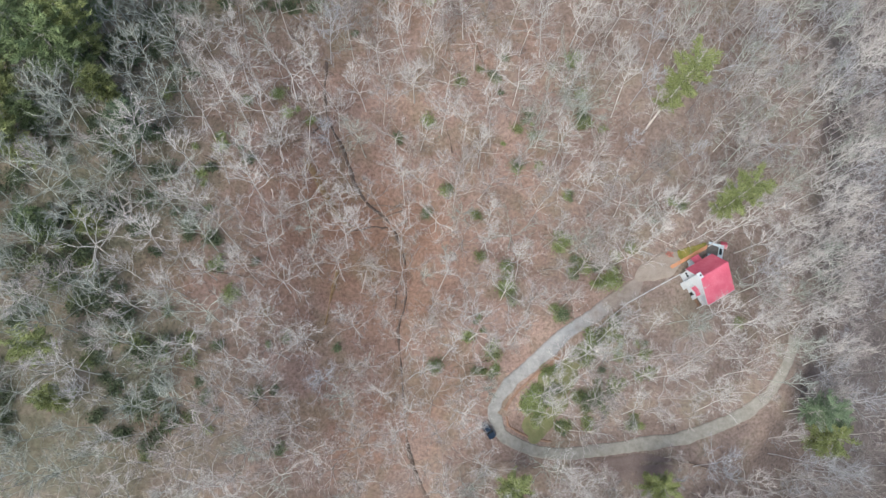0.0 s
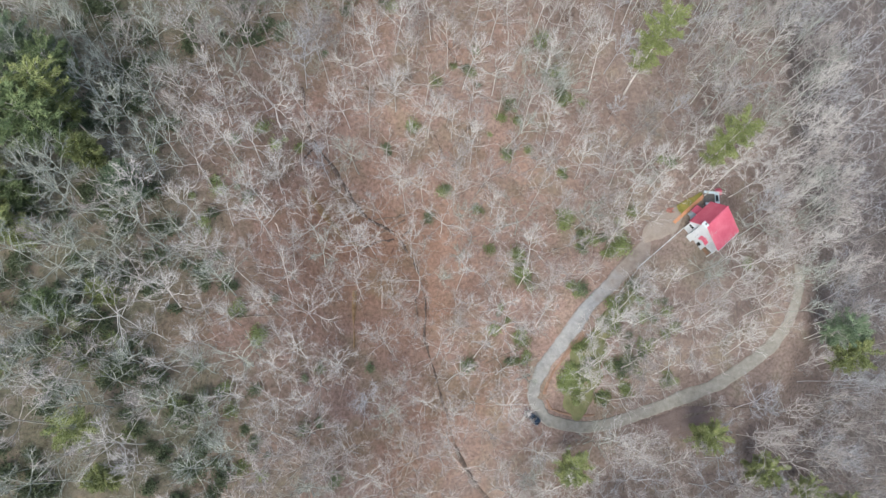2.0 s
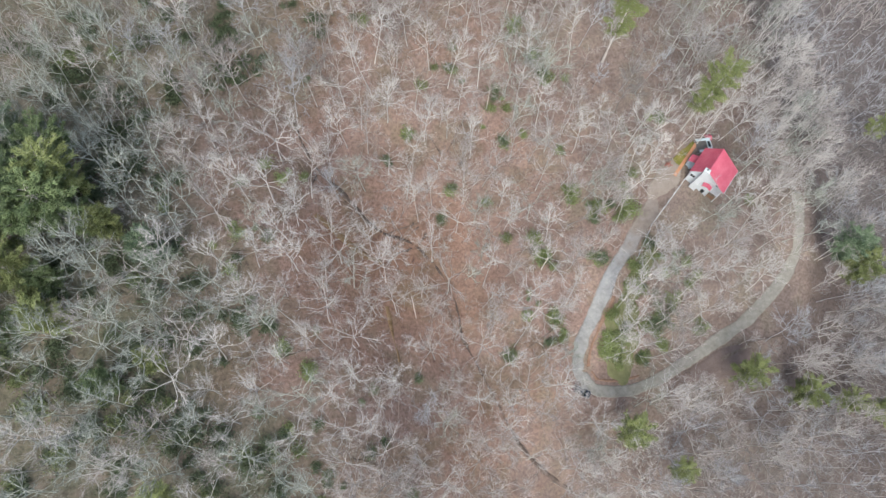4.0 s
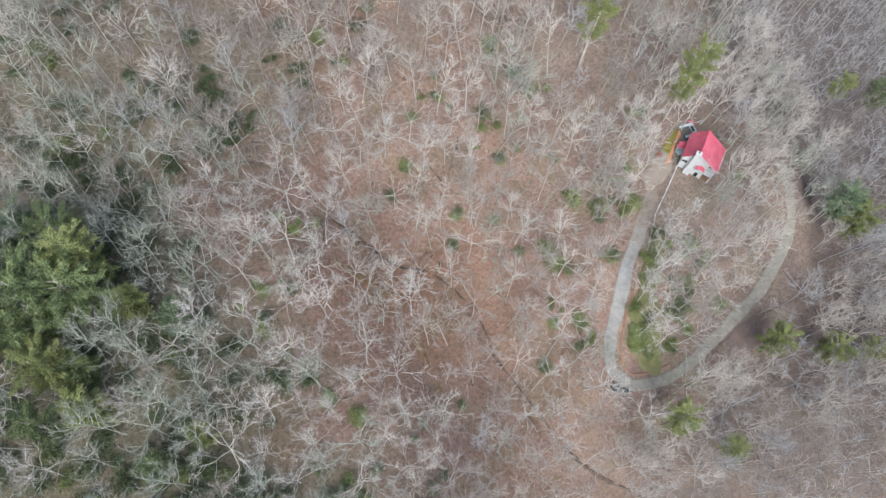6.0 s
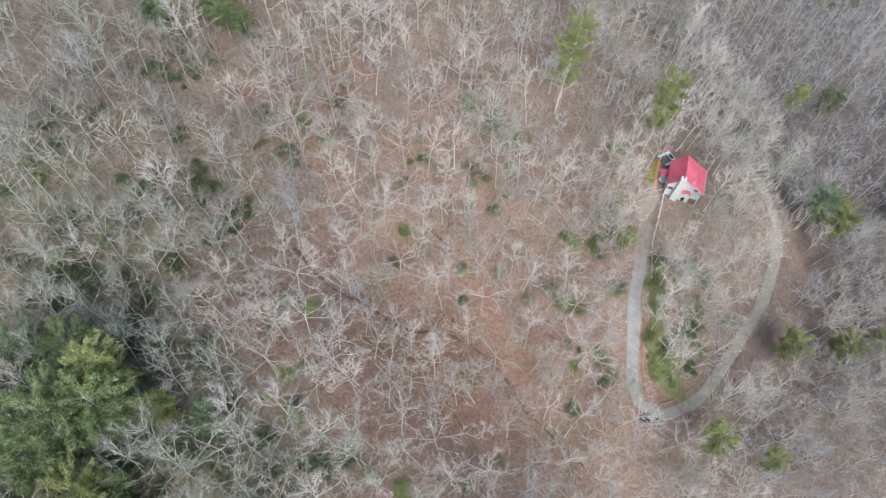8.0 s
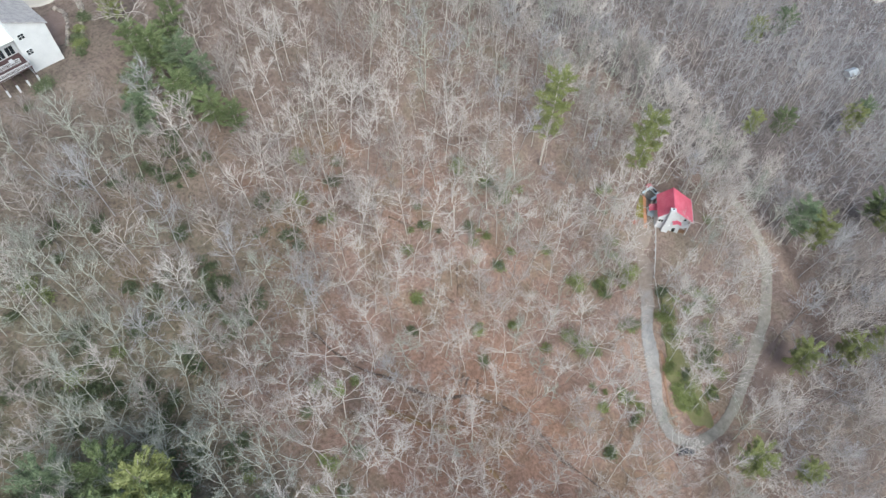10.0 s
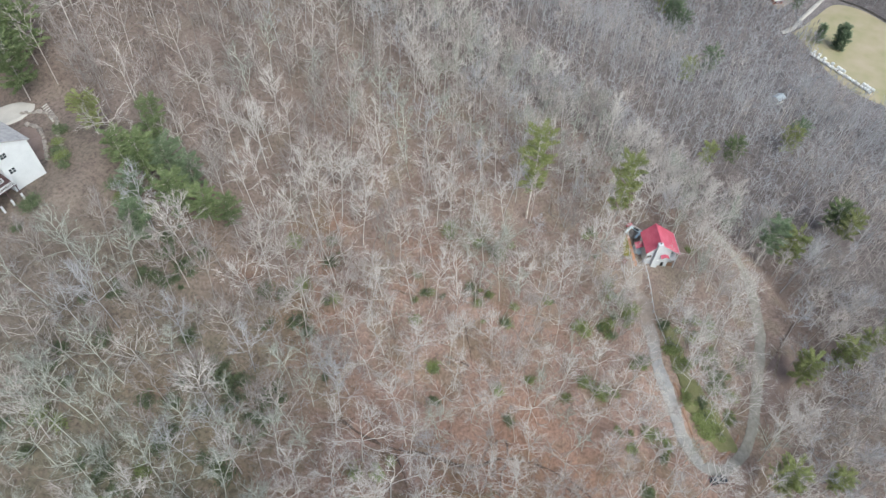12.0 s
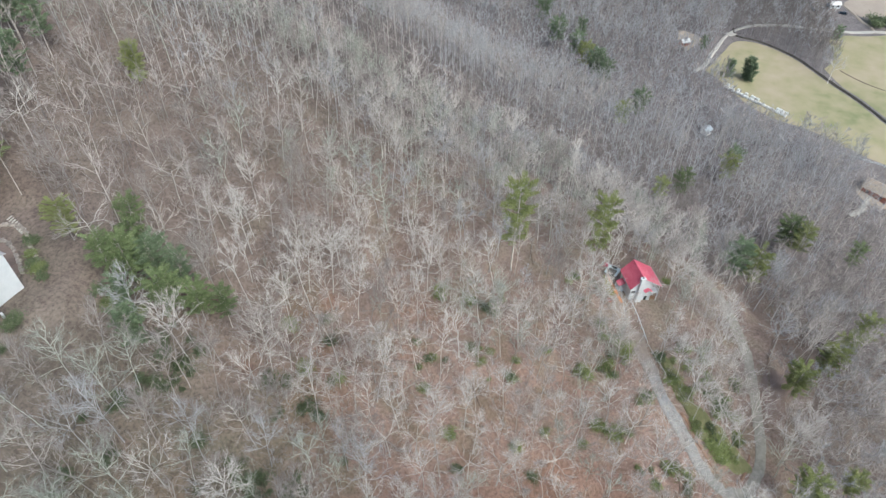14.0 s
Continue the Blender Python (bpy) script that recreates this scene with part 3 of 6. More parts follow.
def bare_tree(seed, height, reach, limbs, start, rise, branches, twigs, thick=1.0, fork=False, twig=0.028, curl=0.2):
    """A leafless tree that forks four times: (wood verts, faces), (twig verts, faces). fork: no leader, the limbs spread from the trunk's top."""
    rnd = random.Random(seed)
    WV, WF, TV, TF = [], [], [], []
    r0 = 0.0068 * height * thick
    top = height * (0.55 if fork else 0.9)
    trunk = bent(rnd, (0, 0, -0.6), (rnd.uniform(-0.08, 0.08), rnd.uniform(-0.08, 0.08), 1), top + 0.6, 5, 0.08, 0.07)
    end = 0.55 if fork else 0.2
    tube(WV, WF, trunk, [r0 * (1.3 if i == 0 else 1 - (1 - end) * i / 5) for i in range(6)], 4)

    def sprays(line, count, lo, length):
        for _ in range(count):
            q, e = along(line, rnd.uniform(lo, 0.99))
            d = (e * 0.9 + Vector((rnd.uniform(-1, 1), rnd.uniform(-1, 1), rnd.uniform(-0.5, 0.9))) * 0.9).normalized()
            sliver(TV, TF, q, d, length * rnd.uniform(0.6, 1.3), twig, rnd)

    def aside(e, wide):
        side = e.orthogonal().normalized()
        side.rotate(Matrix.Rotation(rnd.uniform(0, 6.28), 3, e))
        return (e + side * wide + Vector((0, 0, 0.16))).normalized()

    az = rnd.uniform(0, 6.28)
    for k in range(limbs):
        f = (0.72 + 0.27 * (k + 0.5) / limbs) if fork else min(0.985, start + (1 - start) * (k + rnd.uniform(0.1, 0.9)) / limbs)
        p, _ = along(trunk, f)
        az += 2.4 + rnd.uniform(-0.5, 0.5)
        crown = (f - start) / (1 - start)
        length = reach * (rnd.uniform(0.85, 1.2) if fork else (1.1 - 0.6 * crown ** 2) * rnd.uniform(0.7, 1.15))
        el = rise + (rnd.uniform(-0.25, 0.35) if fork else 0.4 * crown + rnd.uniform(-0.15, 0.2))
        limb = bent(rnd, p, (math.cos(az) * math.cos(el), math.sin(az) * math.cos(el), math.sin(el)), length, 4 if fork else 3, 0.09, curl)
        n = len(limb) - 1
        lr = max(0.075, r0 * (0.5 if fork else 0.34) * rnd.uniform(0.8, 1.15))
        tube(WV, WF, limb, [lr * (1 - 0.6 * i / n) for i in range(n)] + [0], 3)
        for j in range(branches):
            g = 0.22 + 0.76 * (j + rnd.uniform(0.1, 0.9)) / branches
            q, e = along(limb, g)
            bl = length * rnd.uniform(0.34, 0.58) * (1.2 - 0.5 * g)
            br = bent(rnd, q, aside(e, rnd.uniform(0.5, 1.0)), bl, 2, 0.10, curl)
            rr = max(lr * (1 - 0.5 * g) * 0.68, 0.045)
            tube(WV, WF, br if fork else [br[0], br[-1]], [rr, rr * 0.7, 0] if fork else [rr, 0], 3)
            for _ in range(3 if fork else 2):
                q2, e2 = along(br, rnd.uniform(0.25, 0.9))
                d2 = aside(e2, rnd.uniform(0.5, 0.9))
                tip = q2 + d2 * bl * rnd.uniform(0.35, 0.6)
                tube(WV, WF, [q2, tip], [max(rr * 0.62, twig * 1.2), 0], 3)
                sprays([q2, tip], twigs // 2, 0.2, 0.55 + 0.13 * reach)
            sprays(br, twigs, 0.3, 0.7 + 0.16 * reach)
        sprays(limb, 5, 0.3, 0.8 + 0.16 * reach)
    if not fork:
        sprays(trunk, 12, max(start, 0.6), 1.3)
    return (np.array(WV), np.array(WF)), (np.array(TV), np.array(TF))


def far_tree(seed, height, reach, limbs, start, rise, branches, twigs, thick=1.0, twig=0.06):
    """A leafless tree of the distance: slim trunk and limbs, slivers for the rest."""
    rnd = random.Random(seed)
    WV, WF, TV, TF = [], [], [], []
    r0 = 0.0095 * height * thick
    trunk = bent(rnd, (0, 0, -0.6), (rnd.uniform(-0.06, 0.06), rnd.uniform(-0.06, 0.06), 1), height * 0.9, 3, 0.08, 0.06)
    tube(WV, WF, trunk, [r0 * 1.1, r0 * 0.8, r0 * 0.55, 0], 3)
    az = rnd.uniform(0, 6.28)
    for k in range(limbs):
        f = min(0.98, start + (1 - start) * ((k + rnd.uniform(0.1, 0.9)) / limbs))
        p, _ = along(trunk, f)
        az += 2.4 + rnd.uniform(-0.5, 0.5)
        crown = (f - start) / (1 - start)
        length = reach * (1.1 - 0.5 * crown ** 2) * rnd.uniform(0.75, 1.2)
        el = rise + 0.35 * crown + rnd.uniform(-0.18, 0.18)
        limb = bent(rnd, p, (math.cos(az) * math.cos(el), math.sin(az) * math.cos(el), math.sin(el)), length, 2, 0.1, 0.18)
        tube(WV, WF, limb, [max(twig * 1.2, r0 * 0.4), max(twig * 0.8, r0 * 0.2), 0], 3)
        for j in range(branches):
            q, e = along(limb, 0.15 + 0.84 * (j + rnd.uniform(0, 0.9)) / branches)
            side = e.orthogonal().normalized()
            side.rotate(Matrix.Rotation(rnd.uniform(0, 6.28), 3, e))
            d = (e + side * rnd.uniform(0.4, 0.9) + Vector((0, 0, 0.25))).normalized()
            bl = length * rnd.uniform(0.35, 0.6)
            sliver(TV, TF, q, d, bl, twig * 1.2, rnd)
            for _ in range(twigs):
                q2 = q + d * bl * rnd.uniform(0.1, 0.9)
                td = (d + Vector((rnd.uniform(-1, 1), rnd.uniform(-1, 1), rnd.uniform(-0.3, 0.9)))).normalized()
                sliver(TV, TF, q2, td, rnd.uniform(0.8, 1.8) * (0.55 + reach / 12), twig, rnd)
    return (np.array(WV), np.array(WF)), (np.array(TV), np.array(TF))


def conifer(seed, height, radius, bare=0.25, sides=6):
    """A pine or hemlock: (trunk and boughs), (needle tufts in many small clumps with gaps between the boughs)."""
    rnd = random.Random(seed)
    WV, WF, NV, NF = [], [], [], []
    trunk = bent(rnd, (0, 0, -0.6), (0, 0, 1), height + 0.3, 5, 0.2, 0.03)
    r0 = 0.0095 * height
    tube(WV, WF, trunk, [r0 * (1 - 0.9 * i / 5) for i in range(6)], 5)
    z = bare
    while z < 0.985:
        n = rnd.randint(4, 6)
        a0 = rnd.uniform(0, 6.28)
        shape = math.sin(math.pi * min(1, 0.16 + 0.84 * (1 - z) / (1 - bare))) ** 0.7 if z > bare + 0.1 else 0.75
        for k in range(n):
            if rnd.random() < 0.12:
                continue
            a = a0 + 6.28 * k / n + rnd.uniform(-0.35, 0.35)
            length = radius * shape * rnd.uniform(0.65, 1.15) + 0.3
            p, _ = along(trunk, z)
            el = -0.05 + 0.5 * z + rnd.uniform(-0.15, 0.2)
            bough = bent(rnd, p, (math.cos(a) * math.cos(el), math.sin(a) * math.cos(el), math.sin(el)), length, 3, 0.05, 0.12)
            tube(WV, WF, bough, [0.05, 0.04, 0.03, 0.015], 3)
            for _ in range(int(14 + length * 16)):
                q, e = along(bough, min(rnd.uniform(0.2, 1.0), 0.99))
                q = q + Vector((rnd.uniform(-0.55, 0.55), rnd.uniform(-0.55, 0.55), rnd.uniform(-0.2, 0.25)))
                for _b in range(2):
                    d = (e * 1.1 + Vector((rnd.uniform(-1, 1), rnd.uniform(-1, 1), rnd.uniform(-0.5, 0.5)))).normalized()
                    sliver(NV, NF, q, d, rnd.uniform(0.5, 0.95), rnd.uniform(0.07, 0.13), rnd)
        z += rnd.uniform(0.045, 0.07)
    return (np.array(WV), np.array(WF)), (np.array(NV), np.array(NF))


def shrub(seed, radius, height, leaves):
    """An evergreen thicket: stems and single leaves."""
    rnd = random.Random(seed)
    WV, WF, NV, NF = [], [], [], []
    tips = []
    for k in range(9):
        a = rnd.uniform(0, 6.28)
        r = radius * rnd.uniform(0.3, 0.95)
        pts = bent(rnd, (0.1 * math.cos(a), 0.1 * math.sin(a), -0.2), (math.cos(a) * r, math.sin(a) * r, height * rnd.uniform(0.5, 1)), math.hypot(r, height) * 0.85, 3, 0.08, 0.15)
        tube(WV, WF, pts, [0.05, 0.04, 0.03, 0.015], 3)
        tips.append(pts)
    for _ in range(leaves):
        pts = rnd.choice(tips)
        q, e = along(pts, min(0.99, rnd.uniform(0.35, 1.0)))
        q = q + Vector((rnd.gauss(0, 0.3 * radius), rnd.gauss(0, 0.3 * radius), rnd.uniform(-0.2, 0.35)))
        d = Vector((rnd.uniform(-1, 1), rnd.uniform(-1, 1), rnd.uniform(-0.3, 0.6))).normalized()
        s = d.orthogonal().normalized()
        s.rotate(Matrix.Rotation(rnd.uniform(0, 6.28), 3, d))
        w, l = rnd.uniform(0.08, 0.14), rnd.uniform(0.26, 0.46)
        i = len(NV)
        NV.extend([q - s * w, q + s * w, q + d * l])
        NF.append((i, i + 1, i + 2))
    return (np.array(WV), np.array(WF)), (np.array(NV), np.array(NF))


# kinds of bare tree: spreading, feathery, slender, small
PROTO = [bare_tree(1, 20, 6.6, 7, 0.5, 0.55, 5, 6, 1.1, True, curl=0.42), bare_tree(2, 21, 6.4, 7, 0.5, 0.65, 5, 6, 1.05, True, curl=0.38),
         bare_tree(3, 18, 6.8, 7, 0.5, 0.42, 5, 6, 1.15, True, curl=0.46), bare_tree(4, 20, 6.2, 13, 0.42, 0.42, 4, 7, 1.0, curl=0.32),
         bare_tree(5, 21, 6.0, 13, 0.45, 0.52, 4, 7, 0.95, curl=0.32), bare_tree(6, 19, 5.8, 13, 0.4, 0.62, 4, 7, 0.9, curl=0.3),
         bare_tree(7, 23, 4.8, 10, 0.5, 0.7, 4, 6, 0.75, curl=0.26), bare_tree(8, 24, 4.4, 10, 0.52, 0.8, 4, 6, 0.7, curl=0.26),
         bare_tree(9, 14, 3.9, 10, 0.35, 0.6, 4, 6, 0.85, curl=0.3)]
FAR = [far_tree(21, 20, 5.6, 9, 0.42, 0.55, 4, 5, 0.62, twig=0.05), far_tree(22, 22, 5.0, 9, 0.48, 0.7, 4, 5, 0.58, twig=0.05), far_tree(23, 18, 6.0, 8, 0.42, 0.5, 4, 6, 0.65, twig=0.05)]
FARTHEST = [far_tree(71, 18, 4.6, 5, 0.45, 0.6, 3, 7, 0.6, twig=0.09), far_tree(72, 19, 4.1, 5, 0.5, 0.75, 3, 7, 0.6, twig=0.09), far_tree(73, 16, 4.8, 5, 0.42, 0.55, 3, 8, 0.6, twig=0.09)]
YOUNG = [far_tree(51, 7, 2.6, 8, 0.25, 0.5, 3, 5, 0.5, twig=0.024), far_tree(52, 5, 2.3, 7, 0.2, 0.45, 3, 5, 0.5, twig=0.024), far_tree(53, 9, 2.5, 8, 0.3, 0.7, 3, 5, 0.45, twig=0.024)]
PLABEL = ["bare deciduous tree with wide spreading limbs", "bare deciduous tree with wide spreading limbs", "low bare tree with broad forked limbs",
          "bare tree with a feathery twig crown", "bare tree with a feathery twig crown", "bare tree with dense upright twigs",
          "tall slender bare tree with a narrow crown", "tall slender bare tree with a narrow crown", "small bare tree with fine twigs"]
TONE = ["pale grey", "pinkish brown", "greenish lichen grey", "haze-tinted violet grey", "shade-darkened umber grey"]
MESHES = {}


def bare_meshes(k, tone):
    if (k, tone) not in MESHES:
        (wv, wf), (tv, tf) = PROTO[k]
        MESHES[k, tone] = (mesh("trunk", wv, wf, BARK[tone]), mesh("crown", tv, tf, TWIG[tone]))
    return MESHES[k, tone]


def place_bare(x, y, k, tone, scale, turn, lean=(0, 0)):
    m = Matrix.LocRotScale((x, y, land1(x, y)), Euler((lean[0], lean[1], turn)), (scale, scale, scale))
    wood, twig = bare_meshes(k, tone)
    t = thing("bare_tree", m, PLABEL[k] + ", " + TONE[tone], "tree", "bare woodland trees")
    part("trunk", wood, t)
    part("crown", twig, t)
    return t


def join_many(name, protos, which, rows, mats, label):
    """Many trees in one mesh of wood and one of twigs: rows of x, y, proto, scale, turn."""
    chunks, faces, n = [], [], 0
    for x, y, k, s, a in rows:
        v, f = protos[k][which]
        c, si = math.cos(a), math.sin(a)
        w = np.empty_like(v)
        w[:, 0], w[:, 1], w[:, 2] = s * (c * v[:, 0] - si * v[:, 1]) + x, s * (si * v[:, 0] + c * v[:, 1]) + y, s * v[:, 2]
        w[:, 2] += land1(x, y)
        chunks.append(w)
        faces.append(f + n)
        n += len(v)
    return tagged(new(name, mesh(name, np.vstack(chunks), np.vstack(faces), mats)), label, "forest", kind="stuff")


# ---- where the trees stand ----
CLEAR = [(67, 51, 3.5), (70, 54, 3), (-6, 161, 5), (-2, 168, 5), (-15, 157, 5), (-24, 153, 6), (69, 36, 4), (64, 36, 3.5), (76, 41, 9), (80, 47, 3.5), (84, 48, 3), (70, 47.5, 4), (64, 41, 4), (-21, 172, 14), (-14, 159, 7.5), (-3, 164, 7), (-4, 184, 11), (22, 5, 3), (8, 60, 4), (218, -62, 12), (330, 30, 9), (317, 34, 6), (231, 16, 6), (222, 18, 6), (214, 20, 5)]
CLEAR += [(-19, 152, 7), (-12, 151, 5), (62, 46, 4), (56, 43, 4), (66, 38, 4.5), (60, 34, 3.5), (67, 47, 4), (-25, 156, 7), (-18, 156, 7), (-31, 157, 7), (-10, 158, 6), (-13, 162, 5), (-38, 157, 6), (2, 172, 7), (-2, 166, 6), (4, 180, 5), (62, -9, 5), (72, -16, 5), (86, -25, 5), (106.5, 6, 7), (93, -3, 6), (118, 6, 5), (28, -9, 4), (70.5, 33.5, 4.5), (-26, 160, 6), (-8, 64, 4), (2, 78, 5), (24, 66, 4), (-14, 52, 3), (-19, 34, 4), (86, 2, 6), (92, 1, 6), (78, -3, 5)]


def in_field(x, y):
    """The open valley floor: pasture, lane and yard."""
    if x < 205 or y > 42:
        return False
    if x < (258 + 0.62 * (y + 5) if y < 5 else 268 + 2.5 * (y - 5)) - (15 if -26 < y < 8 else 0):
        return False
    lane_x = np.interp(y, [-110, -84, -66, -48, -30, -17, -5, 4, 9, 12, 24], [384, 380, 374, 372, 371, 368, 362, 352, 342, 332, 296])
    creek_x = np.interp(y, [-57, -48, -43, -31, -13, 2], [300, 309, 316, 331, 343, 346])
    return not (y > -50 and (x > lane_x + 4 or creek_x + 1.5 < x < lane_x - 3))


def density(x, y):
    """Mean spacing of the trees in metres."""
    if x > 300:
        return 2.7 if -50 < y < 5 else 3.4
    if x > 212 and y < 14:
        return 3.4
    if 40 < x < 100 and 0 < y < 60:
        return 5.0
    if x > 185 or y > 215:
        return 5.2
    if 10 < x < 110 and y < -4:
        return 4.9
    if x > 82:
        return 4.3 if x < 117 and y < 95 else 5.0 if x < 117 else 5.8
    if y > 95:
        return 6.2 if y > 138 and x < 70 else 5.5
    if x < -38:
        return 6.0
    if -25 < x < 40 and y < 95:
        return 6.5
    return 5.8


def wooded(x, y):
    """The stretch of woods that the flight overlooks."""
    low = np.interp(x, [-100, 0, 30, 60, 110, 200, 300, 450], [-10, -14, -30, -58, -58, -70, -86, -95])
    top = np.interp(x, [-100, -60, -20, 50, 90, 170, 250, 300, 350, 400, 440], [120, 150, 202, 235, 215, 220, 285, 250, 180, 75, -60])
    return low < y < top


def scatter(seed, x0, x1, y0, y1, taken, count):
    """Random places that keep their distance."""
    rnd = random.Random(seed)
    cell = {}
    for (x, y) in taken:
        cell.setdefault((int(x // 7), int(y // 7)), []).append((x, y))
    out = []
    for _ in range(count):
        x, y = rnd.uniform(x0, x1), rnd.uniform(y0, y1)
        s = density(x, y) * rnd.uniform(0.7, 1.1)
        if not wooded(x, y) or in_field(x, y) or any((x - cx) ** 2 + (y - cy) ** 2 < r * r for cx, cy, r in CLEAR):
            continue
        ci, cj = int(x // 7), int(y // 7)
        if any((x - a) ** 2 + (y - b) ** 2 < s * s for i in (-1, 0, 1) for j in (-1, 0, 1) for a, b in cell.get((ci + i, cj + j), ())):
            continue
        cell.setdefault((ci, cj), []).append((x, y))
        out.append((x, y))
    p = np.array(out)
    d = road_distance(p[:, 0], p[:, 1])[0]
    return [tuple(q) for q, dd in zip(p, d) if dd > (3.0 if q[0] < 70 else 2.4 if q[1] > 12 else 4.2)]


def crest_x(y):
    """The spur's crest, beyond which the woods fall away."""
    return np.interp(y, [-60, -10, 0, 6, 15, 28, 45, 65, 85, 110, 140, 220], [10, 34, 74, 94, 108, 114, 116, 114, 115, 122, 138, 160])


def tone_at(x, y, rnd):
    if x < -45 and y < 140:
        return rnd.choice((2, 2, 2, 1, 0))
    if x > crest_x(y) + rnd.gauss(0, 3):
        if x > 185:
            return rnd.choice((3, 4, 4)) if x > 320 and -50 < y < 8 else rnd.choice((3, 3, 3, 1))
        return rnd.choice((3, 3, 3, 4, 1)) if y > -8 else rnd.choice((3, 1, 1, 4))
    if x > 48:
        return rnd.choice((0, 0, 0, 1, 1, 2)) if y < 62 else rnd.choice((0, 1, 1, 3, 2, 4))
    if x < -8 and y > 88:
        return rnd.choice((2, 2, 4, 4, 3))
    if y > 150:
        return rnd.choice((4, 4, 4, 1, 1))
    if y > 95:
        return rnd.choice((4, 4, 1, 1, 1, 2, 0))
    return rnd.choice((0, 0, 0, 1, 1, 1, 1, 2))


# trees whose places can be told, with the kind and the tone: x, y, kind, tone
KNOWN = [(20, 188, 0, 0), (102, 10, 2, 0), (305, -47, 1, 0)]
KNOWN += [(-62, 26, 2, 2), (-78, 30, 5, 2), (-65, 32, 3, 1), (-70, 38, 5, 2), (-64, 43, 1, 2), (-69, 48, 0, 2), (-65, 59, 5, 2), (-70, 66, 3, 2), (-67, 100, 3, 2), (-61, 103, 7, 2), (-45, 10, 5, 2), (-51, 14, 2, 2), (-36, 19, 2, 0), (-43, 21, 1, 0), (-40, 27, 1, 2), (-54, 28, 1, 0), (-47, 32, 5, 0), (-60, 38, 0, 0), (-52, 41, 3, 0), (-59, 48, 2, 2), (-49, 50, 2, 2), (-60, 52, 2, 2), (-31, 60, 4, 0), (-54, 61, 5, 0)]
KNOWN += [(-42, 66, 0, 1), (-51, 68, 1, 2), (-31, 70, 1, 0), (-57, 73, 1, 2), (-55, 79, 4, 2), (-36, 80, 1, 0), (-42, 83, 3, 1), (-54, 91, 2, 2), (-41, 99, 3, 0), (-50, 104, 0, 2), (-34, 111, 5, 0), (-35, 124, 2, 0), (-45, 136, 4, 1), (-36, 137, 2, 3)]
KNOWN += [(-6, 5, 4, 1), (-22, 5, 3, 1), (-28, 7, 5, 1), (-18, 16, 5, 3), (-26, 20, 1, 1), (-21, 25, 4, 0), (-10, 27, 4, 1), (-26, 35, 2, 0), (-7, 42, 5, 1), (-14, 48, 3, 0), (-28, 48, 4, 1), (-23, 59, 3, 1), (-13, 62, 6, 1), (-17, 68, 5, 3), (-26, 80, 0, 0), (-10, 81, 4, 0), (-13, 92, 7, 1), (-28, 95, 4, 1), (-1, 97, 5, 1), (-7, 107, 3, 1), (-1, 111, 0, 0), (-19, 115, 3, 1), (-7, 121, 2, 0), (-27, 121, 4, 3)]
KNOWN += [(-9, 135, 3, 0), (-27, 136, 4, 2), (-9, 144, 3, 3)]
KNOWN += [(11, -6, 5, 1), (19, -2, 4, 0), (14, 10, 3, 0), (15, 17, 2, 0), (1, 24, 2, 0), (17, 27, 0, 0), (16, 32, 4, 0), (8, 54, 0, 0), (19, 62, 4, 1), (15, 65, 5, 1), (9, 77, 5, 0), (2, 84, 3, 0), (17, 92, 3, 1), (14, 99, 3, 0), (18, 120, 6, 0), (10, 131, 6, 0)]
KNOWN += [(25, 37, 1, 0), (29, 43, 4, 0), (20, 50, 5, 0), (27, 84, 1, 0), (25, 100, 5, 1), (23, 110, 4, 0), (42, -10, 5, 1), (38, 8, 2, 0), (40, 14, 1, 0), (39, 20, 5, 0), (44, 22, 5, 0), (49, 26, 4, 0), (46, 52, 4, 1), (32, 56, 3, 1), (45, 61, 4, 0), (38, 64, 2, 0), (43, 79, 0, 2), (33, 80, 0, 2), (39, 87, 0, 2), (33, 115, 5, 0)]
KNOWN += [(57, 9, 0, 0), (53, 22, 2, 0), (54, 46, 4, 0), (52, 81, 7, 0), (50, 104, 2, 0), (70, -26, 0, 3), (76, -4, 3, 3), (78, 10, 4, 0), (74, 23, 1, 1), (64, 23, 4, 1), (89, 43, 5, 3), (87, 56, 4, 0), (61, 58, 1, 0), (78, 67, 6, 1), (60, 77, 6, 1), (95, -16, 5, 3), (122, 68, 5, 3), (123, 78, 3, 3)]


# ---- the red-roofed house: x runs back along the ridge, y to its uphill side ----
def prism_part(name, profile_yz, x0, x1, mat, parent, label=""):
    """A body with a profile in y and z, drawn out along x."""
    bm = bmesh.new()
    a, b = [bm.verts.new((x0, y, z)) for y, z in profile_yz], [bm.verts.new((x1, y, z)) for y, z in profile_yz]
    bm.faces.new(a)
    bm.faces.new(b[::-1])
    for i in range(len(a)):
        j = (i + 1) % len(a)
        bm.faces.new((a[i], b[i], b[j], a[j]))
    return part(name, finish(bm, name, mat, 0), parent, label)


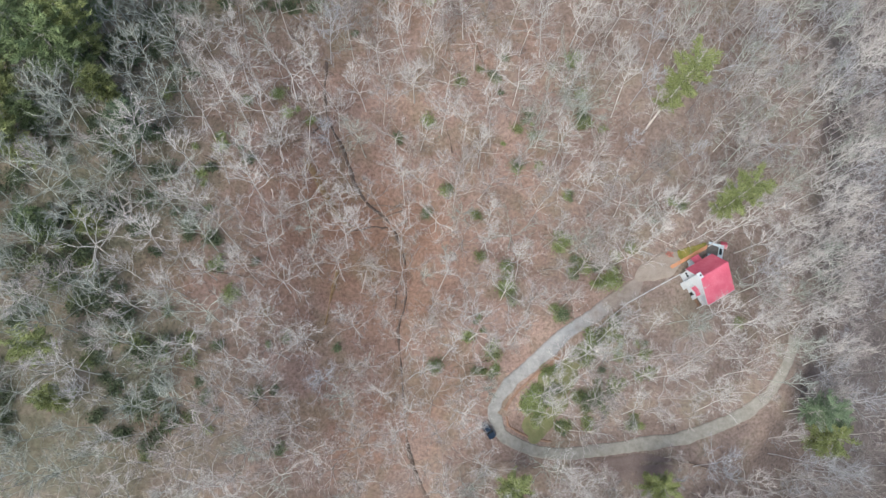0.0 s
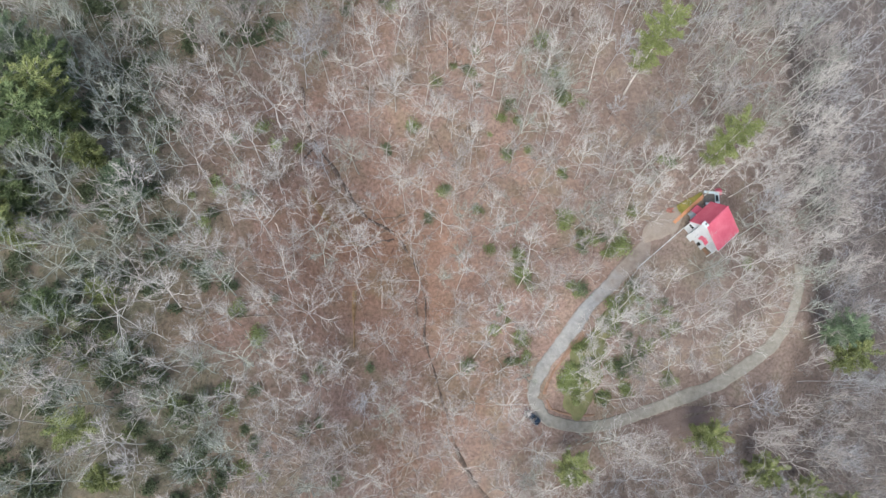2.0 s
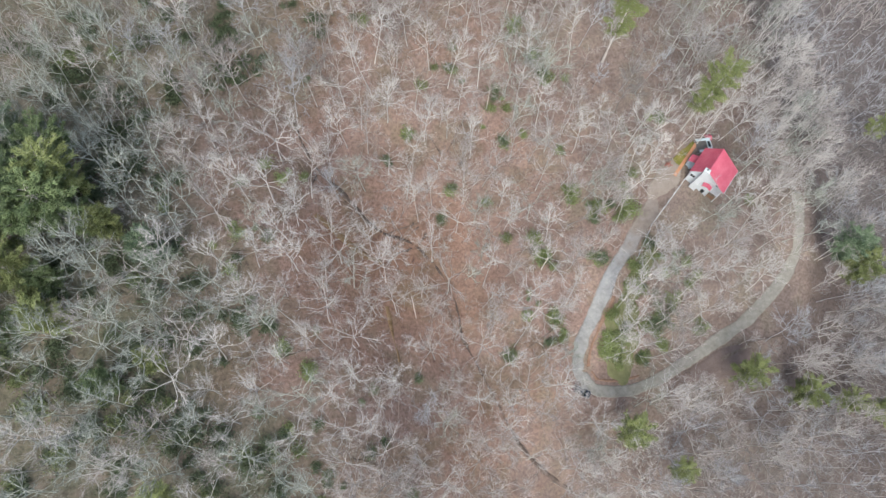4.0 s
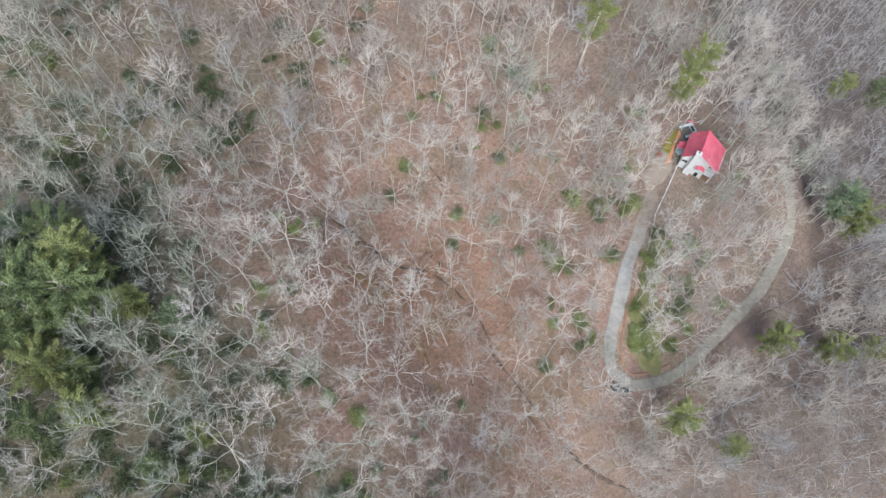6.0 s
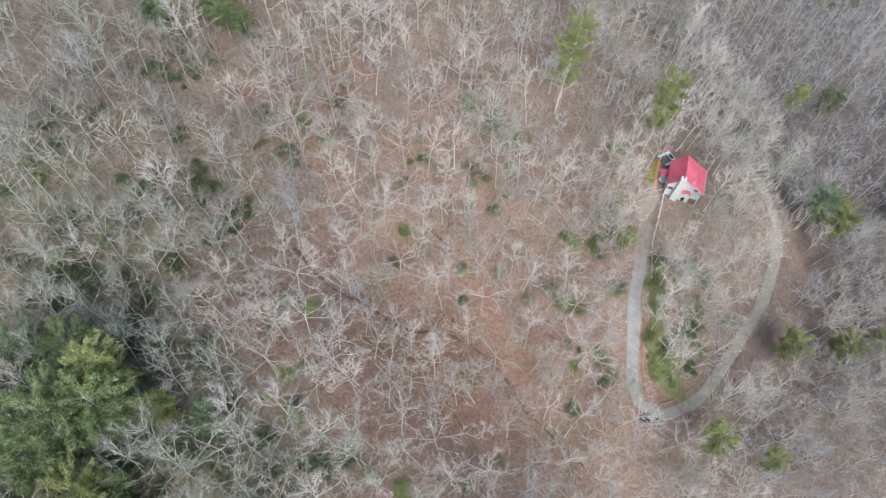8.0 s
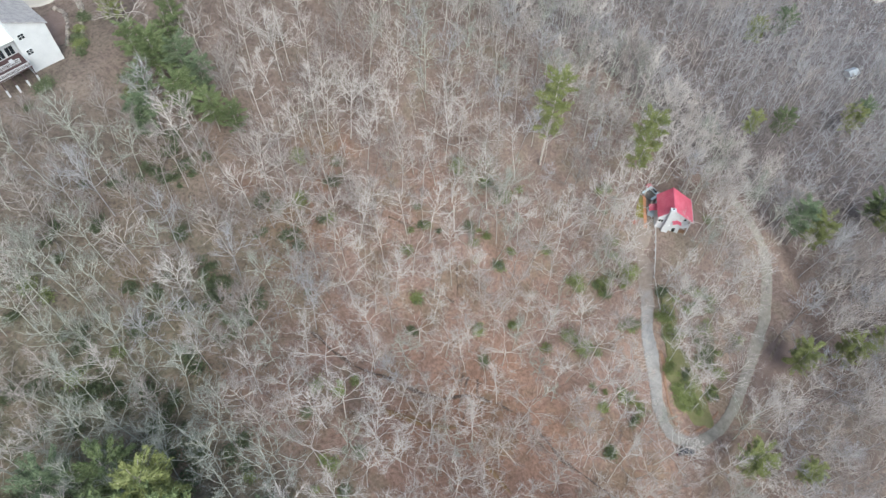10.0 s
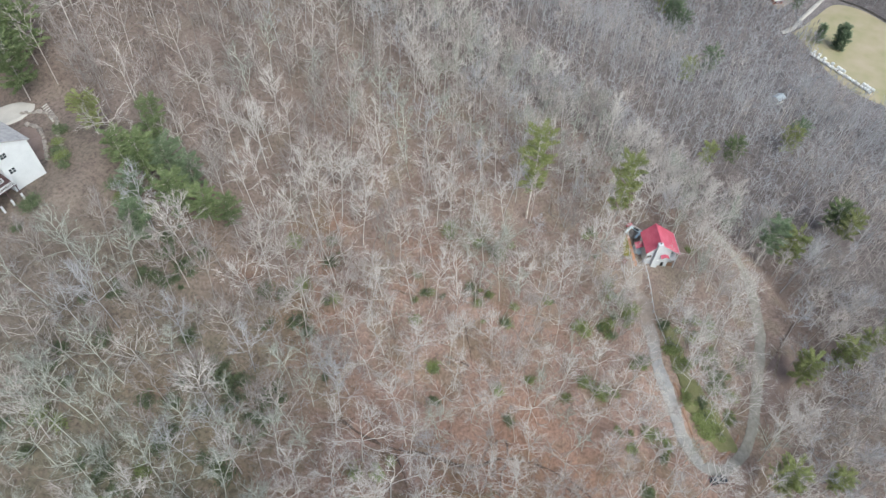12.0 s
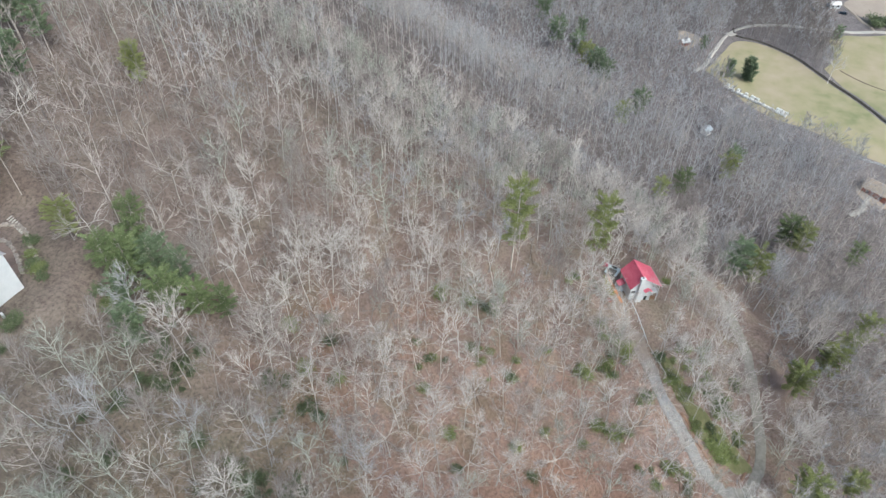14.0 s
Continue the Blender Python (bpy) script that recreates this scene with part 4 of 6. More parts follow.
def window_part(parent, x, y, z, w, h, facing=-1, panes=2, axis="x"):
    """A framed window on a wall that faces along the axis: frame > panes."""
    d = 0.06 * facing
    def corner(u, dx, v):
        return (x + dx, y + u, z + v) if axis == "x" else (x + u, y + dx, z + v)
    bm = bmesh.new()
    for lo, hi in (((-w / 2 - 0.1, -0.1), (w / 2 + 0.1, 0)), ((-w / 2 - 0.1, h), (w / 2 + 0.1, h + 0.1)), ((-w / 2 - 0.1, 0), (-w / 2, h)), ((w / 2, 0), (w / 2 + 0.1, h))):
        box_bm(bm, corner(lo[0], 0, lo[1]), corner(hi[0], d * 1.5, hi[1]))
    for i in range(1, panes):
        u = -w / 2 + w * i / panes
        box_bm(bm, corner(u - 0.035, 0, 0), corner(u + 0.035, d * 1.3, h))
    fr = part("window", finish(bm, "window", WHITE_PAINT, 0), parent, "white-framed dark window")
    for i in range(panes):
        bm = bmesh.new()
        box_bm(bm, corner(-w / 2 + w * i / panes + 0.036, 0.002 * facing, 0.002), corner(-w / 2 + w * (i + 1) / panes - 0.036, d * 0.6, h - 0.002))
        part("pane", finish(bm, "pane", GLASS, 0), fr)
    return fr


def railing(parent, a, b, mat, height=1.0, label="", gap=0.35):
    """Posts, a top and a bottom rail and slim balusters between two points."""
    a, b = Vector(a), Vector(b)
    n = max(2, int((b - a).length / gap))
    bm = bmesh.new()
    up = Vector((0, 0, height))
    beam_bm(bm, a + up, b + up, 0.12, 0.08)
    beam_bm(bm, a + up * 0.15, b + up * 0.15, 0.07, 0.06)
    for i in range(n + 1):
        p = a.lerp(b, i / n)
        w = 0.11 if i in (0, n) else 0.045
        beam_bm(bm, p, p + up * 0.98, w, w)
    return part("railing", finish(bm, "railing", mat, 0), parent, label)


house = thing("house", pose(71.7, 39.9, -18.4, 0, 0, 29.4), "white house with a red metal saltbox roof above a gravel drive", "house")
prism_part("wall", [(3.25, -1.6), (3.25, 7.15), (0, 10.45), (-3.6, 7.95), (-3.6, -1.6)], 0.45, 7.8, WHITE_PAINT, house, "white lap siding")
prism_part("wall", [(-3.602, -1.6), (-3.602, 7.9), (-6.15, 6.15), (-6.15, -1.6)], 2.6, 7.798, WHITE_PAINT, house, "white lap siding")
for pts, n in (([(0.0, 3.75, 6.85), (8.3, 3.75, 6.85), (8.3, 0, 10.8), (0.0, 0, 10.8)], 1), ([(0.0, 0, 10.8), (8.3, 0, 10.8), (8.3, -6.6, 6.15), (0.0, -6.6, 6.15)], -1)):
    r = slab_part("roof", pts, 0.14, RED_METAL, house, "red standing-seam metal roof, sun-faded in streaks")
    low, high = Vector(pts[0] if n > 0 else pts[3]), Vector(pts[3] if n > 0 else pts[0])
    slope = (high - low).normalized()
    nrm_ = Vector((1, 0, 0)).cross(slope)
    nrm_ = nrm_ if nrm_.z > 0 else -nrm_
    for i in range(14):
        x = 0.06 + i * 8.18 / 13
        beams_part("seam", [(Vector((x, low.y, low.z)) + nrm_ * 0.025, Vector((x, high.y, high.z)) + nrm_ * 0.025)], 0.05, 0.05, RED_METAL, r)
beams_part("ridge_cap", [((-0.02, 0, 10.83), (8.32, 0, 10.83))], 0.14, 0.36, RED_METAL, house)
beams_part("fascia", [((-0.03, 3.75, 6.72), (-0.03, 0, 10.66)), ((-0.03, 0, 10.66), (-0.03, -6.6, 6.02))], 0.06, 0.2, WHITE_PAINT, house)
beams_part("gutter", [((0, -6.66, 6.05), (8.3, -6.66, 6.05))], 0.12, 0.12, WHITE_PAINT, house)
# chimney: a boxed chase that widens at its foot
bm = bmesh.new()
box_bm(bm, (-0.55, -0.1, 4.2), (0.44, 1.2, 11.2))
box_bm(bm, (-0.6, -0.5, -1.2), (0.44, 1.35, 4.2))
chim = part("chimney", finish(bm, "chimney", WHITE_PAINT, 0.03), house, "boxed white chimney")
box_part("chimney_cap", (-0.68, -0.23, 11.2), (0.5, 1.33, 11.36), WHITE_PAINT, chim, bevel=0.03)
box_part("flue", (-0.2, 0.35, 11.36), (0.15, 0.75, 11.62), TYRE, chim, "dark flue")
window_part(house, 0.45, 2.3, 4.5, 1.3, 1.1)
window_part(house, 0.45, -2.2, 4.1, 0.9, 1.2, panes=1)
window_part(house, 0.45, -2.3, 0.3, 1.0, 2.0, panes=1)
for sgn in (-1, 1):
    slab_part("awning", [(-0.85, -2.2, 5.95), (0.45, -2.2, 5.95), (0.45, -2.2 + sgn * 1.25, 5.25), (-0.85, -2.2 + sgn * 1.25, 5.25)], 0.08, RED_METAL, house, "small red gabled awning")
for y in (-3.2, -1.2):
    beams_part("bracket", [((0.44, y, 4.4), (-0.7, y, 5.2))], 0.09, 0.09, WHITE_PAINT, house)
# two-storey corner porch
box_part("porch_floor", (0.3, -6.2, 3.0), (2.598, -3.602, 3.18), WHITE_PAINT, house)
for px, py in ((0.4, -6.1), (0.4, -3.7), (2.5, -6.1)):
    box_part("porch_post", (px - 0.09, py - 0.09, -1.4), (px + 0.09, py + 0.09, 6.3 if py < -5 else 7.7), WHITE_PAINT, house, bevel=0.01)
railing(house, (0.4, -6.05, 3.18), (0.4, -3.75, 3.18), WHITE_PAINT)
railing(house, (0.45, -6.1, 3.18), (2.45, -6.1, 3.18), WHITE_PAINT)
window_part(house, 2.6, -4.8, 3.4, 1.8, 2.0)
window_part(house, 2.6, -4.9, 0.2, 1.6, 2.0)
box_part("porch_wall", (0.9, -5.9, -0.7), (1.0, -3.8, 1.0), BROWN_WOOD, house, "brown boarded lower porch")
window_part(house, 3.4, -6.15, 3.6, 1.2, 1.3, axis="y")
window_part(house, 5.8, -6.15, 3.6, 1.2, 1.3, axis="y")
# side porch with its own red roof
slab_part("side_roof", [(3.9, 3.3, 5.4), (6.3, 3.3, 5.4), (6.3, 5.4, 4.6), (3.9, 5.4, 4.6)], 0.1, RED_METAL, house, "small red lean-to roof")
for px in (4.05, 6.15):
    box_part("porch_post", (px - 0.07, 5.1, 0.8), (px + 0.07, 5.24, 4.6), WHITE_PAINT, house, bevel=0.01)
box_part("porch_floor", (4.0, 3.26, 1.9), (6.4, 5.3, 2.1), BLUE_WHITE, house, "pale blue porch floor")
railing(house, (4.05, 5.2, 2.1), (4.05, 3.4, 2.1), BLUE_WHITE)
railing(house, (4.05, 5.25, 2.1), (6.3, 5.25, 2.1), BLUE_WHITE)
for i in range(3):
    box_part("step", (4.0 - 0.3 * (i + 1), 3.7, 0.9), (4.0 - 0.3 * i - 0.002, 4.9, 1.9 - 0.17 * i), BLUE_WHITE, house)

# ---- deck behind the house, turned to the view ----
DA = pose(71.7, 39.9, -18.4, 0, 0, 29.4) @ pose(11.7, 4.1, 0, 0, 0, -45)
deck = thing("deck", DA, "raised pale blue and white deck with a wide bench", "deck")
box_part("platform", (-1.85, -1.9, 2.3), (1.85, 1.9, 2.45), GREY_BOARDS, deck, "dark grey weathered boards")
for px in (-1.75, 1.75):
    for py in (-1.8, 1.8):
        box_part("post", (px - 0.08, py - 0.08, -0.6), (px + 0.08, py + 0.08, 2.3), WHITE_PAINT, deck, bevel=0.01)
box_part("bench", (0.9, -2.0, 2.95), (2.0, 2.0, 3.1), BLUE_WHITE, deck)
box_part("bench", (-1.9, 1.3, 2.95), (0.898, 2.0, 3.1), BLUE_WHITE, deck)
box_part("bench", (-1.7, -2.0, 2.95), (0.898, -1.3, 3.1), BLUE_WHITE, deck)
for py in (-1.7, 0, 1.7):
    box_part("bench_leg", (1.3, py - 0.06, 2.45), (1.5, py + 0.06, 2.95), WHITE_PAINT, deck, bevel=0)
railing(deck, (1.95, -1.95, 2.45), (1.95, 1.95, 2.45), WHITE_PAINT, 0.95)
box_part("table_top", (1.0, -0.9, 3.3), (1.7, 0.9, 3.36), GLASS, deck, "dark glass table top")
box_part("table_leg", (1.25, -0.6, 3.1), (1.45, 0.6, 3.3), TYRE, deck, bevel=0)

# ---- little red shed ----
shed = thing("garden_shed", pose(71.7, 39.9, -18.4, 0, 0, 29.4) @ pose(15.4, 4.2, -0.2, 0, 0, -40), "small red garden shed behind the deck", "shed")
prism_part("wall", [(0.75, -0.4), (0.75, 1.8), (0, 2.35), (-0.75, 1.8), (-0.75, -0.4)], -0.7, 0.7, RED_PAINT, shed)
for sg in (1, -1):
    slab_part("roof", [(-0.85, 0, 2.55), (0.85, 0, 2.55), (0.85, sg * 0.95, 1.85), (-0.85, sg * 0.95, 1.85)], 0.06, RED_METAL, shed)
box_part("door", (-0.73, -0.35, 0), (-0.7, 0.35, 1.7), WHITE_PAINT, shed, "white door", bevel=0)

# ---- garden beside the house ----
HM = pose(71.7, 39.9, 0, 0, 0, 29.4)


def at_house(x, y):
    p = HM @ Vector((x, y, 0))
    return p.x, p.y


gx0, gy0 = at_house(4.6, 7.0)
draped("lawn", gx0, gy0, 6.8, 1.75, 29.4, LAWN, "small mossy yellow-green lawn beside the house", "lawn", seed=9, lift=0.12)
walk_ = thing("board_walk", HM @ pose(5.2, 5.95, land1(*at_house(5.2, 5.95)), 0, 0, 0), "weathered orange board walk along the lawn", "board walk")
for i in range(24):
    box_part("plank", (-6.0 + i * 0.5, -0.42 + 0.03 * math.sin(i * 2.1), 0.12), (-5.53 + i * 0.5, 0.42 + 0.03 * math.sin(i * 1.7), 0.2), ORANGE_WOOD, walk_, bevel=0.01)
for y in (-0.3, 0.3):
    box_part("bearer", (-6.0, y - 0.05, -0.2), (5.95, y + 0.05, 0.118), BROWN_WOOD, walk_, bevel=0)
rb = random.Random(77)
for i in range(22):
    f = i / 21
    x, y = at_house(0.6 + 8 * f + rb.uniform(-0.3, 0.3), 10.0 + 1.4 * f + rb.uniform(-0.5, 0.5))
    bm = bmesh.new()
    bmesh.ops.create_icosphere(bm, subdivisions=1, radius=rb.uniform(0.22, 0.48))
    for v in bm.verts:
        v.co *= rb.uniform(0.75, 1.2)
        v.co.z *= 0.6
    s_ = new("stone", finish(bm, "stone", STONE, 0))
    s_.location = (x, y, land1(x, y) + 0.1)
    tagged(s_, "grey field stone edging the garden", "stone", "garden stones")
for dx, dy in ((0.4, 8.9), (1.0, 8.5), (0.8, 9.3), (1.6, 9.0)):
    x, y = at_house(dx, dy)
    (wv, wf), (nv, nf) = shrub(int(dx * 10), 0.5, 0.6, 60)
    t = thing("flower_bush", Matrix.Translation((x, y, land1(x, y))), "low reddish flowering bush by the lawn", "bush", "flower bushes")
    part("stems", mesh("stems", wv, wf, BROWN_WOOD), t)
    part("flowers", mesh("flowers", nv, nf, FLOWER), t)

# ---- long white rail from the house corner down the drive, lower and thinner further on ----
rail = thing("rail_fence", Matrix.Translation((0, 0, 0)), "long white-painted timber rail along the drive", "fence")
for pa, pb, n_, hgt, wd in (((69.9, 42.7), (56.4, 35.5), 7, 1.6, 0.15), ((56.1, 35.2), (49.0, 29.2), 5, 0.9, 0.08)):
    tops = []
    for i in range(n_):
        x, y = pa[0] + (pb[0] - pa[0]) * i / (n_ - 1), pa[1] + (pb[1] - pa[1]) * i / (n_ - 1)
        z = land1(x, y)
        box_part("post", (x - 0.07, y - 0.07, z - 0.3), (x + 0.07, y + 0.07, z + hgt), WHITE_PAINT, rail, bevel=0.01)
        tops.append(Vector((x, y, z + hgt + 0.05)))
    for a, b in zip(tops[:-1], tops[1:]):
        beams_part("rail", [(a, b)], 0.14, wd, WHITE_PAINT, rail)

# ---- the parked car ----
def car_thing(m, paint, label, suv=True):
    car = thing("car", m, label, "car", "parked cars" if not suv else "")
    def profile_body(name, prof, half, mat, taper=0.0):
        bm = bmesh.new()
        rows = []
        for s in (-1, 1):
            rows.append([bm.verts.new((x, s * (half - taper * max(0, (z - 0.95))), z)) for x, z in prof])
        bm.faces.new(rows[0])
        bm.faces.new(rows[1][::-1])
        for i in range(len(prof)):
            j = (i + 1) % len(prof)
            bm.faces.new((rows[0][i], rows[1][i], rows[1][j], rows[0][j]))
        return part(name, finish(bm, name, mat, 0.05), car)
    profile_body("body", [(-2.35, 0.35), (-2.38, 0.75), (-2.25, 0.98), (0.95, 1.0), (2.1, 0.9), (2.35, 0.72), (2.38, 0.35)], 0.93, paint)
    profile_body("cabin", [(-2.1, 0.97), (-1.85, 1.6), (-1.5, 1.68), (0.1, 1.68), (0.35, 1.62), (1.0, 0.99)], 0.86, GLASS, 0.22)
    profile_body("roof", [(-1.75, 1.66), (-1.5, 1.72), (0.0, 1.72), (0.25, 1.66)], 0.71, paint)
    for y in (-0.45, 0.45):
        beams_part("roof_rail", [((-1.6, y * 1.3, 1.76), (0.0, y * 1.3, 1.76))], 0.05, 0.05, CHROME, car)
    for x in (-1.45, 1.5):
        for y in (-0.84, 0.84):
            bm = bmesh.new()
            bmesh.ops.create_cone(bm, cap_ends=True, segments=18, radius1=0.35, radius2=0.35, depth=0.24, matrix=pose(x, y, 0.35, 90, 0, 0))
            w = part("tyre", finish(bm, "tyre", TYRE, 0.03), car)
            bm = bmesh.new()
            bmesh.ops.create_cone(bm, cap_ends=True, segments=14, radius1=0.21, radius2=0.19, depth=0.26, matrix=pose(x, y, 0.35, 90, 0, 0))
            part("rim", finish(bm, "rim", CHROME, 0), w)
    for y in (-0.65, 0.65):
        box_part("headlight", (2.22, y - 0.2, 0.66), (2.37, y + 0.2, 0.84), CHROME, car)
        box_part("tail_light", (-2.4, y - 0.18, 0.75), (-2.28, y + 0.18, 0.95), RED_PAINT, car)
        box_part("mirror", (0.7, y * 1.5 - 0.1, 0.98), (0.86, y * 1.5 + 0.1, 1.12), paint, car)
    box_part("bumper", (2.3, -0.8, 0.36), (2.44, 0.8, 0.58), TYRE, car)
    box_part("bumper", (-2.46, -0.8, 0.36), (-2.34, 0.8, 0.6), TYRE, car)
    return car


car_thing(pose(22.1, 4.9, land1(22.1, 4.9) - 0.02, 0, 3, -52.0), CAR_PAINT, "dark blue estate car parked beside the drive bend")


# ---- the white house on the ridge ----
W0 = pose(-13.7, 165.3, 36.6, 0, 0, -6)  # x runs east along the front, y runs back
wh = thing("house", W0, "large white house with grey shingle roof and raised deck", "house")


def front_prism(name, profile_xz, y0, y1, mat, parent, label=""):
    bm = bmesh.new()
    a, b = [bm.verts.new((x, y0, z)) for x, z in profile_xz], [bm.verts.new((x, y1, z)) for x, z in profile_xz]
    bm.faces.new(a)
    bm.faces.new(b[::-1])
    for i in range(len(a)):
        j = (i + 1) % len(a)
        bm.faces.new((a[i], b[i], b[j], a[j]))
    return part(name, finish(bm, name, mat, 0), parent, label)


front_prism("wall", [(0, -1.5), (0, 9.7), (-7.2, 13.6), (-7.2, -1.5)], 0, 10.5, WHITE_PAINT, wh, "white painted gable wall")
front_prism("wall", [(-7.202, -1.5), (-7.202, 13.55), (-14.4, 9.7), (-14.4, -1.5)], 2.6, 10.498, WHITE_PAINT, wh, "white painted wall behind the deck")
slab_part("roof", [(0.5, -0.35, 9.65), (0.5, 10.9, 9.65), (-7.2, 10.9, 13.85), (-7.2, -0.35, 13.85)], 0.18, GREY_SHINGLE, wh, "grey shingle roof")
slab_part("roof", [(-7.2, 2.3, 13.85), (-7.2, 10.9, 13.85), (-14.9, 10.9, 9.65), (-14.9, 2.3, 9.65)], 0.18, GREY_SHINGLE, wh, "grey shingle roof")
slab_part("porch_roof", [(-6.2, -0.05, 9.3), (-14.6, -0.05, 9.3), (-14.6, 2.6, 10.2), (-6.2, 2.6, 10.2)], 0.12, PALE_METAL, wh, "pale green metal porch roof")
for z in (4.6, 8.6):
    w = window_part(wh, -5.6, 0, z, 1.3, 1.2, axis="y")
    bm = bmesh.new()
    box_bm(bm, (-6.25, -0.08, z + 0.57), (-4.95, -0.01, z + 0.63))
    part("glazing_bar", finish(bm, "glazing_bar", WHITE_PAINT, 0), w)
for x in (-8.6, -10.8, -13):
    window_part(wh, x, 2.6, 4.7, 1.7, 2.1, axis="y")
    window_part(wh, x, 2.6, 0.4, 1.6, 2.0, axis="y")
box_part("deck_floor", (-14.6, -3.2, 4.2), (-7.25, 2.58, 4.4), DECK_WOOD, wh, "dark deck boards")
box_part("deck_floor", (-14.6, -0.6, 4.41), (-7.25, 2.58, 4.5), DECK_WOOD, wh, "dark deck boards")
for a, b, z in (((-14.5, -3.1), (-7.3, -3.1), 4.4), ((-7.3, -3.1), (-7.3, -0.1), 4.4), ((-14.5, -0.7), (-8.4, -0.7), 4.5)):
    railing(wh, (*a, z), (*b, z), WHITE_PAINT, 1.1, gap=0.13)
for x in (-7.5, -9.8, -12.1, -14.4):
    box_part("deck_post", (x - 0.1, -3.15, 1.9), (x + 0.1, -2.95, 4.2), DECK_WOOD, wh, bevel=0.01)
    box_part("footing", (x - 0.2, -3.25, -0.8), (x + 0.2, -2.85, 1.9), WHITE_PAINT, wh, "white-painted pier under the deck")
box_part("deck_chair", (-10.2, 0.1, 4.5), (-9.4, 0.9, 5.1), WHITE_PAINT, wh, "white deck seat")
box_part("foundation", (0.02, 0.3, -1.5), (0.12, 10.2, 0.6), CONCRETE, wh)
railing(wh, (0.7, 3.2, -0.2), (0.7, 5.2, -0.2), BLUE_WHITE, 1.2)
rb = random.Random(5)
TERRACE = []
for _ in range(6):
    bm = bmesh.new()
    bmesh.ops.create_icosphere(bm, subdivisions=1, radius=0.42)
    for v in bm.verts:
        v.co *= rb.uniform(0.75, 1.2)
        v.co.x, v.co.z = v.co.x * 1.25, v.co.z * 0.62
    TERRACE.append(finish(bm, "stone", STONE, 0))
for arc, courses in (([(-2.5, 185.5), (-0.2, 183), (0.6, 179.6), (-0.8, 176), (-3.8, 172.5), (-6.3, 168.8), (-9.3, 165.2)], 2), ([(-4.6, 182), (-4.2, 178.4), (-6, 174.8), (-8.4, 171.2), (-10.6, 168.4)], 2)):
    line = spline(arc, 9 if len(arc) > 5 else 8)
    for c_ in range(courses):
        for x, y in line:
            if rb.random() < 0.12 * (1 + 2 * c_):
                continue
            x, y = x + rb.uniform(-0.2, 0.2), y + rb.uniform(-0.2, 0.2)
            s_ = new("stone", rb.choice(TERRACE))
            s_.matrix_world = pose(x, y, land1(x, y) + 0.13 + 0.34 * c_, rb.uniform(-12, 12), rb.uniform(-12, 12), rb.uniform(0, 360))
            tagged(s_, "grey field stone in a rough terraced garden wall", "stone", "garden wall stones")
steps_ = thing("garden_steps", Matrix.Translation((0, 0, 0)), "grey timber steps climbing between terrace walls", "steps")
for i in range(8):
    x, y = 2.2 - 0.35 * i, 183.5 - 0.85 * i
    z = land1(x, y)
    box_part("tread", (x - 0.75, y - 0.16, z - 0.2), (x + 0.75, y + 0.16, z + 0.24), CONCRETE, steps_, bevel=0.02)
draped("garden_soil", -8.5, 176, 3.2, 7, -18, CUT_LEAF, "dug brown garden soil beside the house", "garden bed", seed=15)

# ---- the valley floor ----
def zone(name, outline, mat, label, category, lift=0.3):
    """A draped field inside an outline of corners, smoothed, cut from a fan of strips."""
    o = spline(list(outline) + [outline[0]], 5)[:-1]
    c = o.mean(0)
    rings = 10
    vs, fs = [], []
    for k in range(rings + 1):
        for p in o:
            q = c + (p - c) * (k / rings)
            vs.append((q[0], q[1], land1(q[0], q[1]) + (lift if k < rings else -0.2)))
    n = len(o)
    for k in range(rings):
        for i in range(n):
            j = (i + 1) % n
            fs.append((k * n + i, k * n + j, (k + 1) * n + j, (k + 1) * n + i))
    return tagged(new(name, mesh(name, vs, fs, mat, smooth=True)), label, category, kind="structure")


zone("concrete_pad", [(2, 186), (0.5, 190), (-4, 192.5), (-12, 193), (-16, 190), (-9, 187), (-4, 184.5), (0, 184.5)], CONCRETE, "pale concrete parking pad behind the house", "parking pad", lift=0.3)
zone("pasture", [(300, 20), (308, 16), (325, 10), (341, 3), (342.3, -12), (330.5, -30), (315.5, -42), (302.5, -52), (290.5, -62), (275.5, -72), (261.5, -83), (248, -103), (232, -104), (236, -80), (240, -64), (250, -46), (256, -32), (260, -18), (268, -6), (280, 4), (292, 12)], PASTURE, "pale dry pasture with greener patches", "pasture", lift=0.5)
zone("pasture", [(322, -46), (335, -52), (350, -52), (362, -52), (369, -60), (372, -72), (378, -86), (386, -100), (400, -125), (380, -150), (330, -140), (270, -128), (252, -105), (264, -85), (278, -74), (293, -64), (305, -54)], PASTURE, "pale dry pasture beyond the creek", "pasture", lift=0.5)
zone("yard", [(394, -77), (404, -69), (414, -64), (424, -70), (440, -92), (420, -104), (396, -92)], FAR_YARD, "pinkish bare yard by a far house", "yard")
zone("yard", [(209, -56), (218, -55), (225, -62), (222, -74), (213, -73), (207, -66)], FAR_YARD, "pale yard round a red house", "yard", lift=0.4)
zone("yard", [(318, 30), (328, 25), (337, 22), (343, 30), (343, 37), (330, 36)], FAR_YARD, "dry tan grass beside a small white house", "yard")
creek = [(x, y, land1(x, y)) for x, y in spline([(356, 4), (347, 2), (343, -13), (331, -31), (316, -43), (303, -53), (291, -63), (276, -73), (262, -84), (250, -104)], 6)]
ribbon("creek", np.array(creek), 0.75, 0.62, WATER, "narrow dark creek through pasture", "creek", seed=31, drop=0.1, across=5)
ditch = [(x, y, land1(x, y)) for x, y in spline([(322, -55), (318, -59), (312, -67), (307, -77), (300, -96)], 5)]
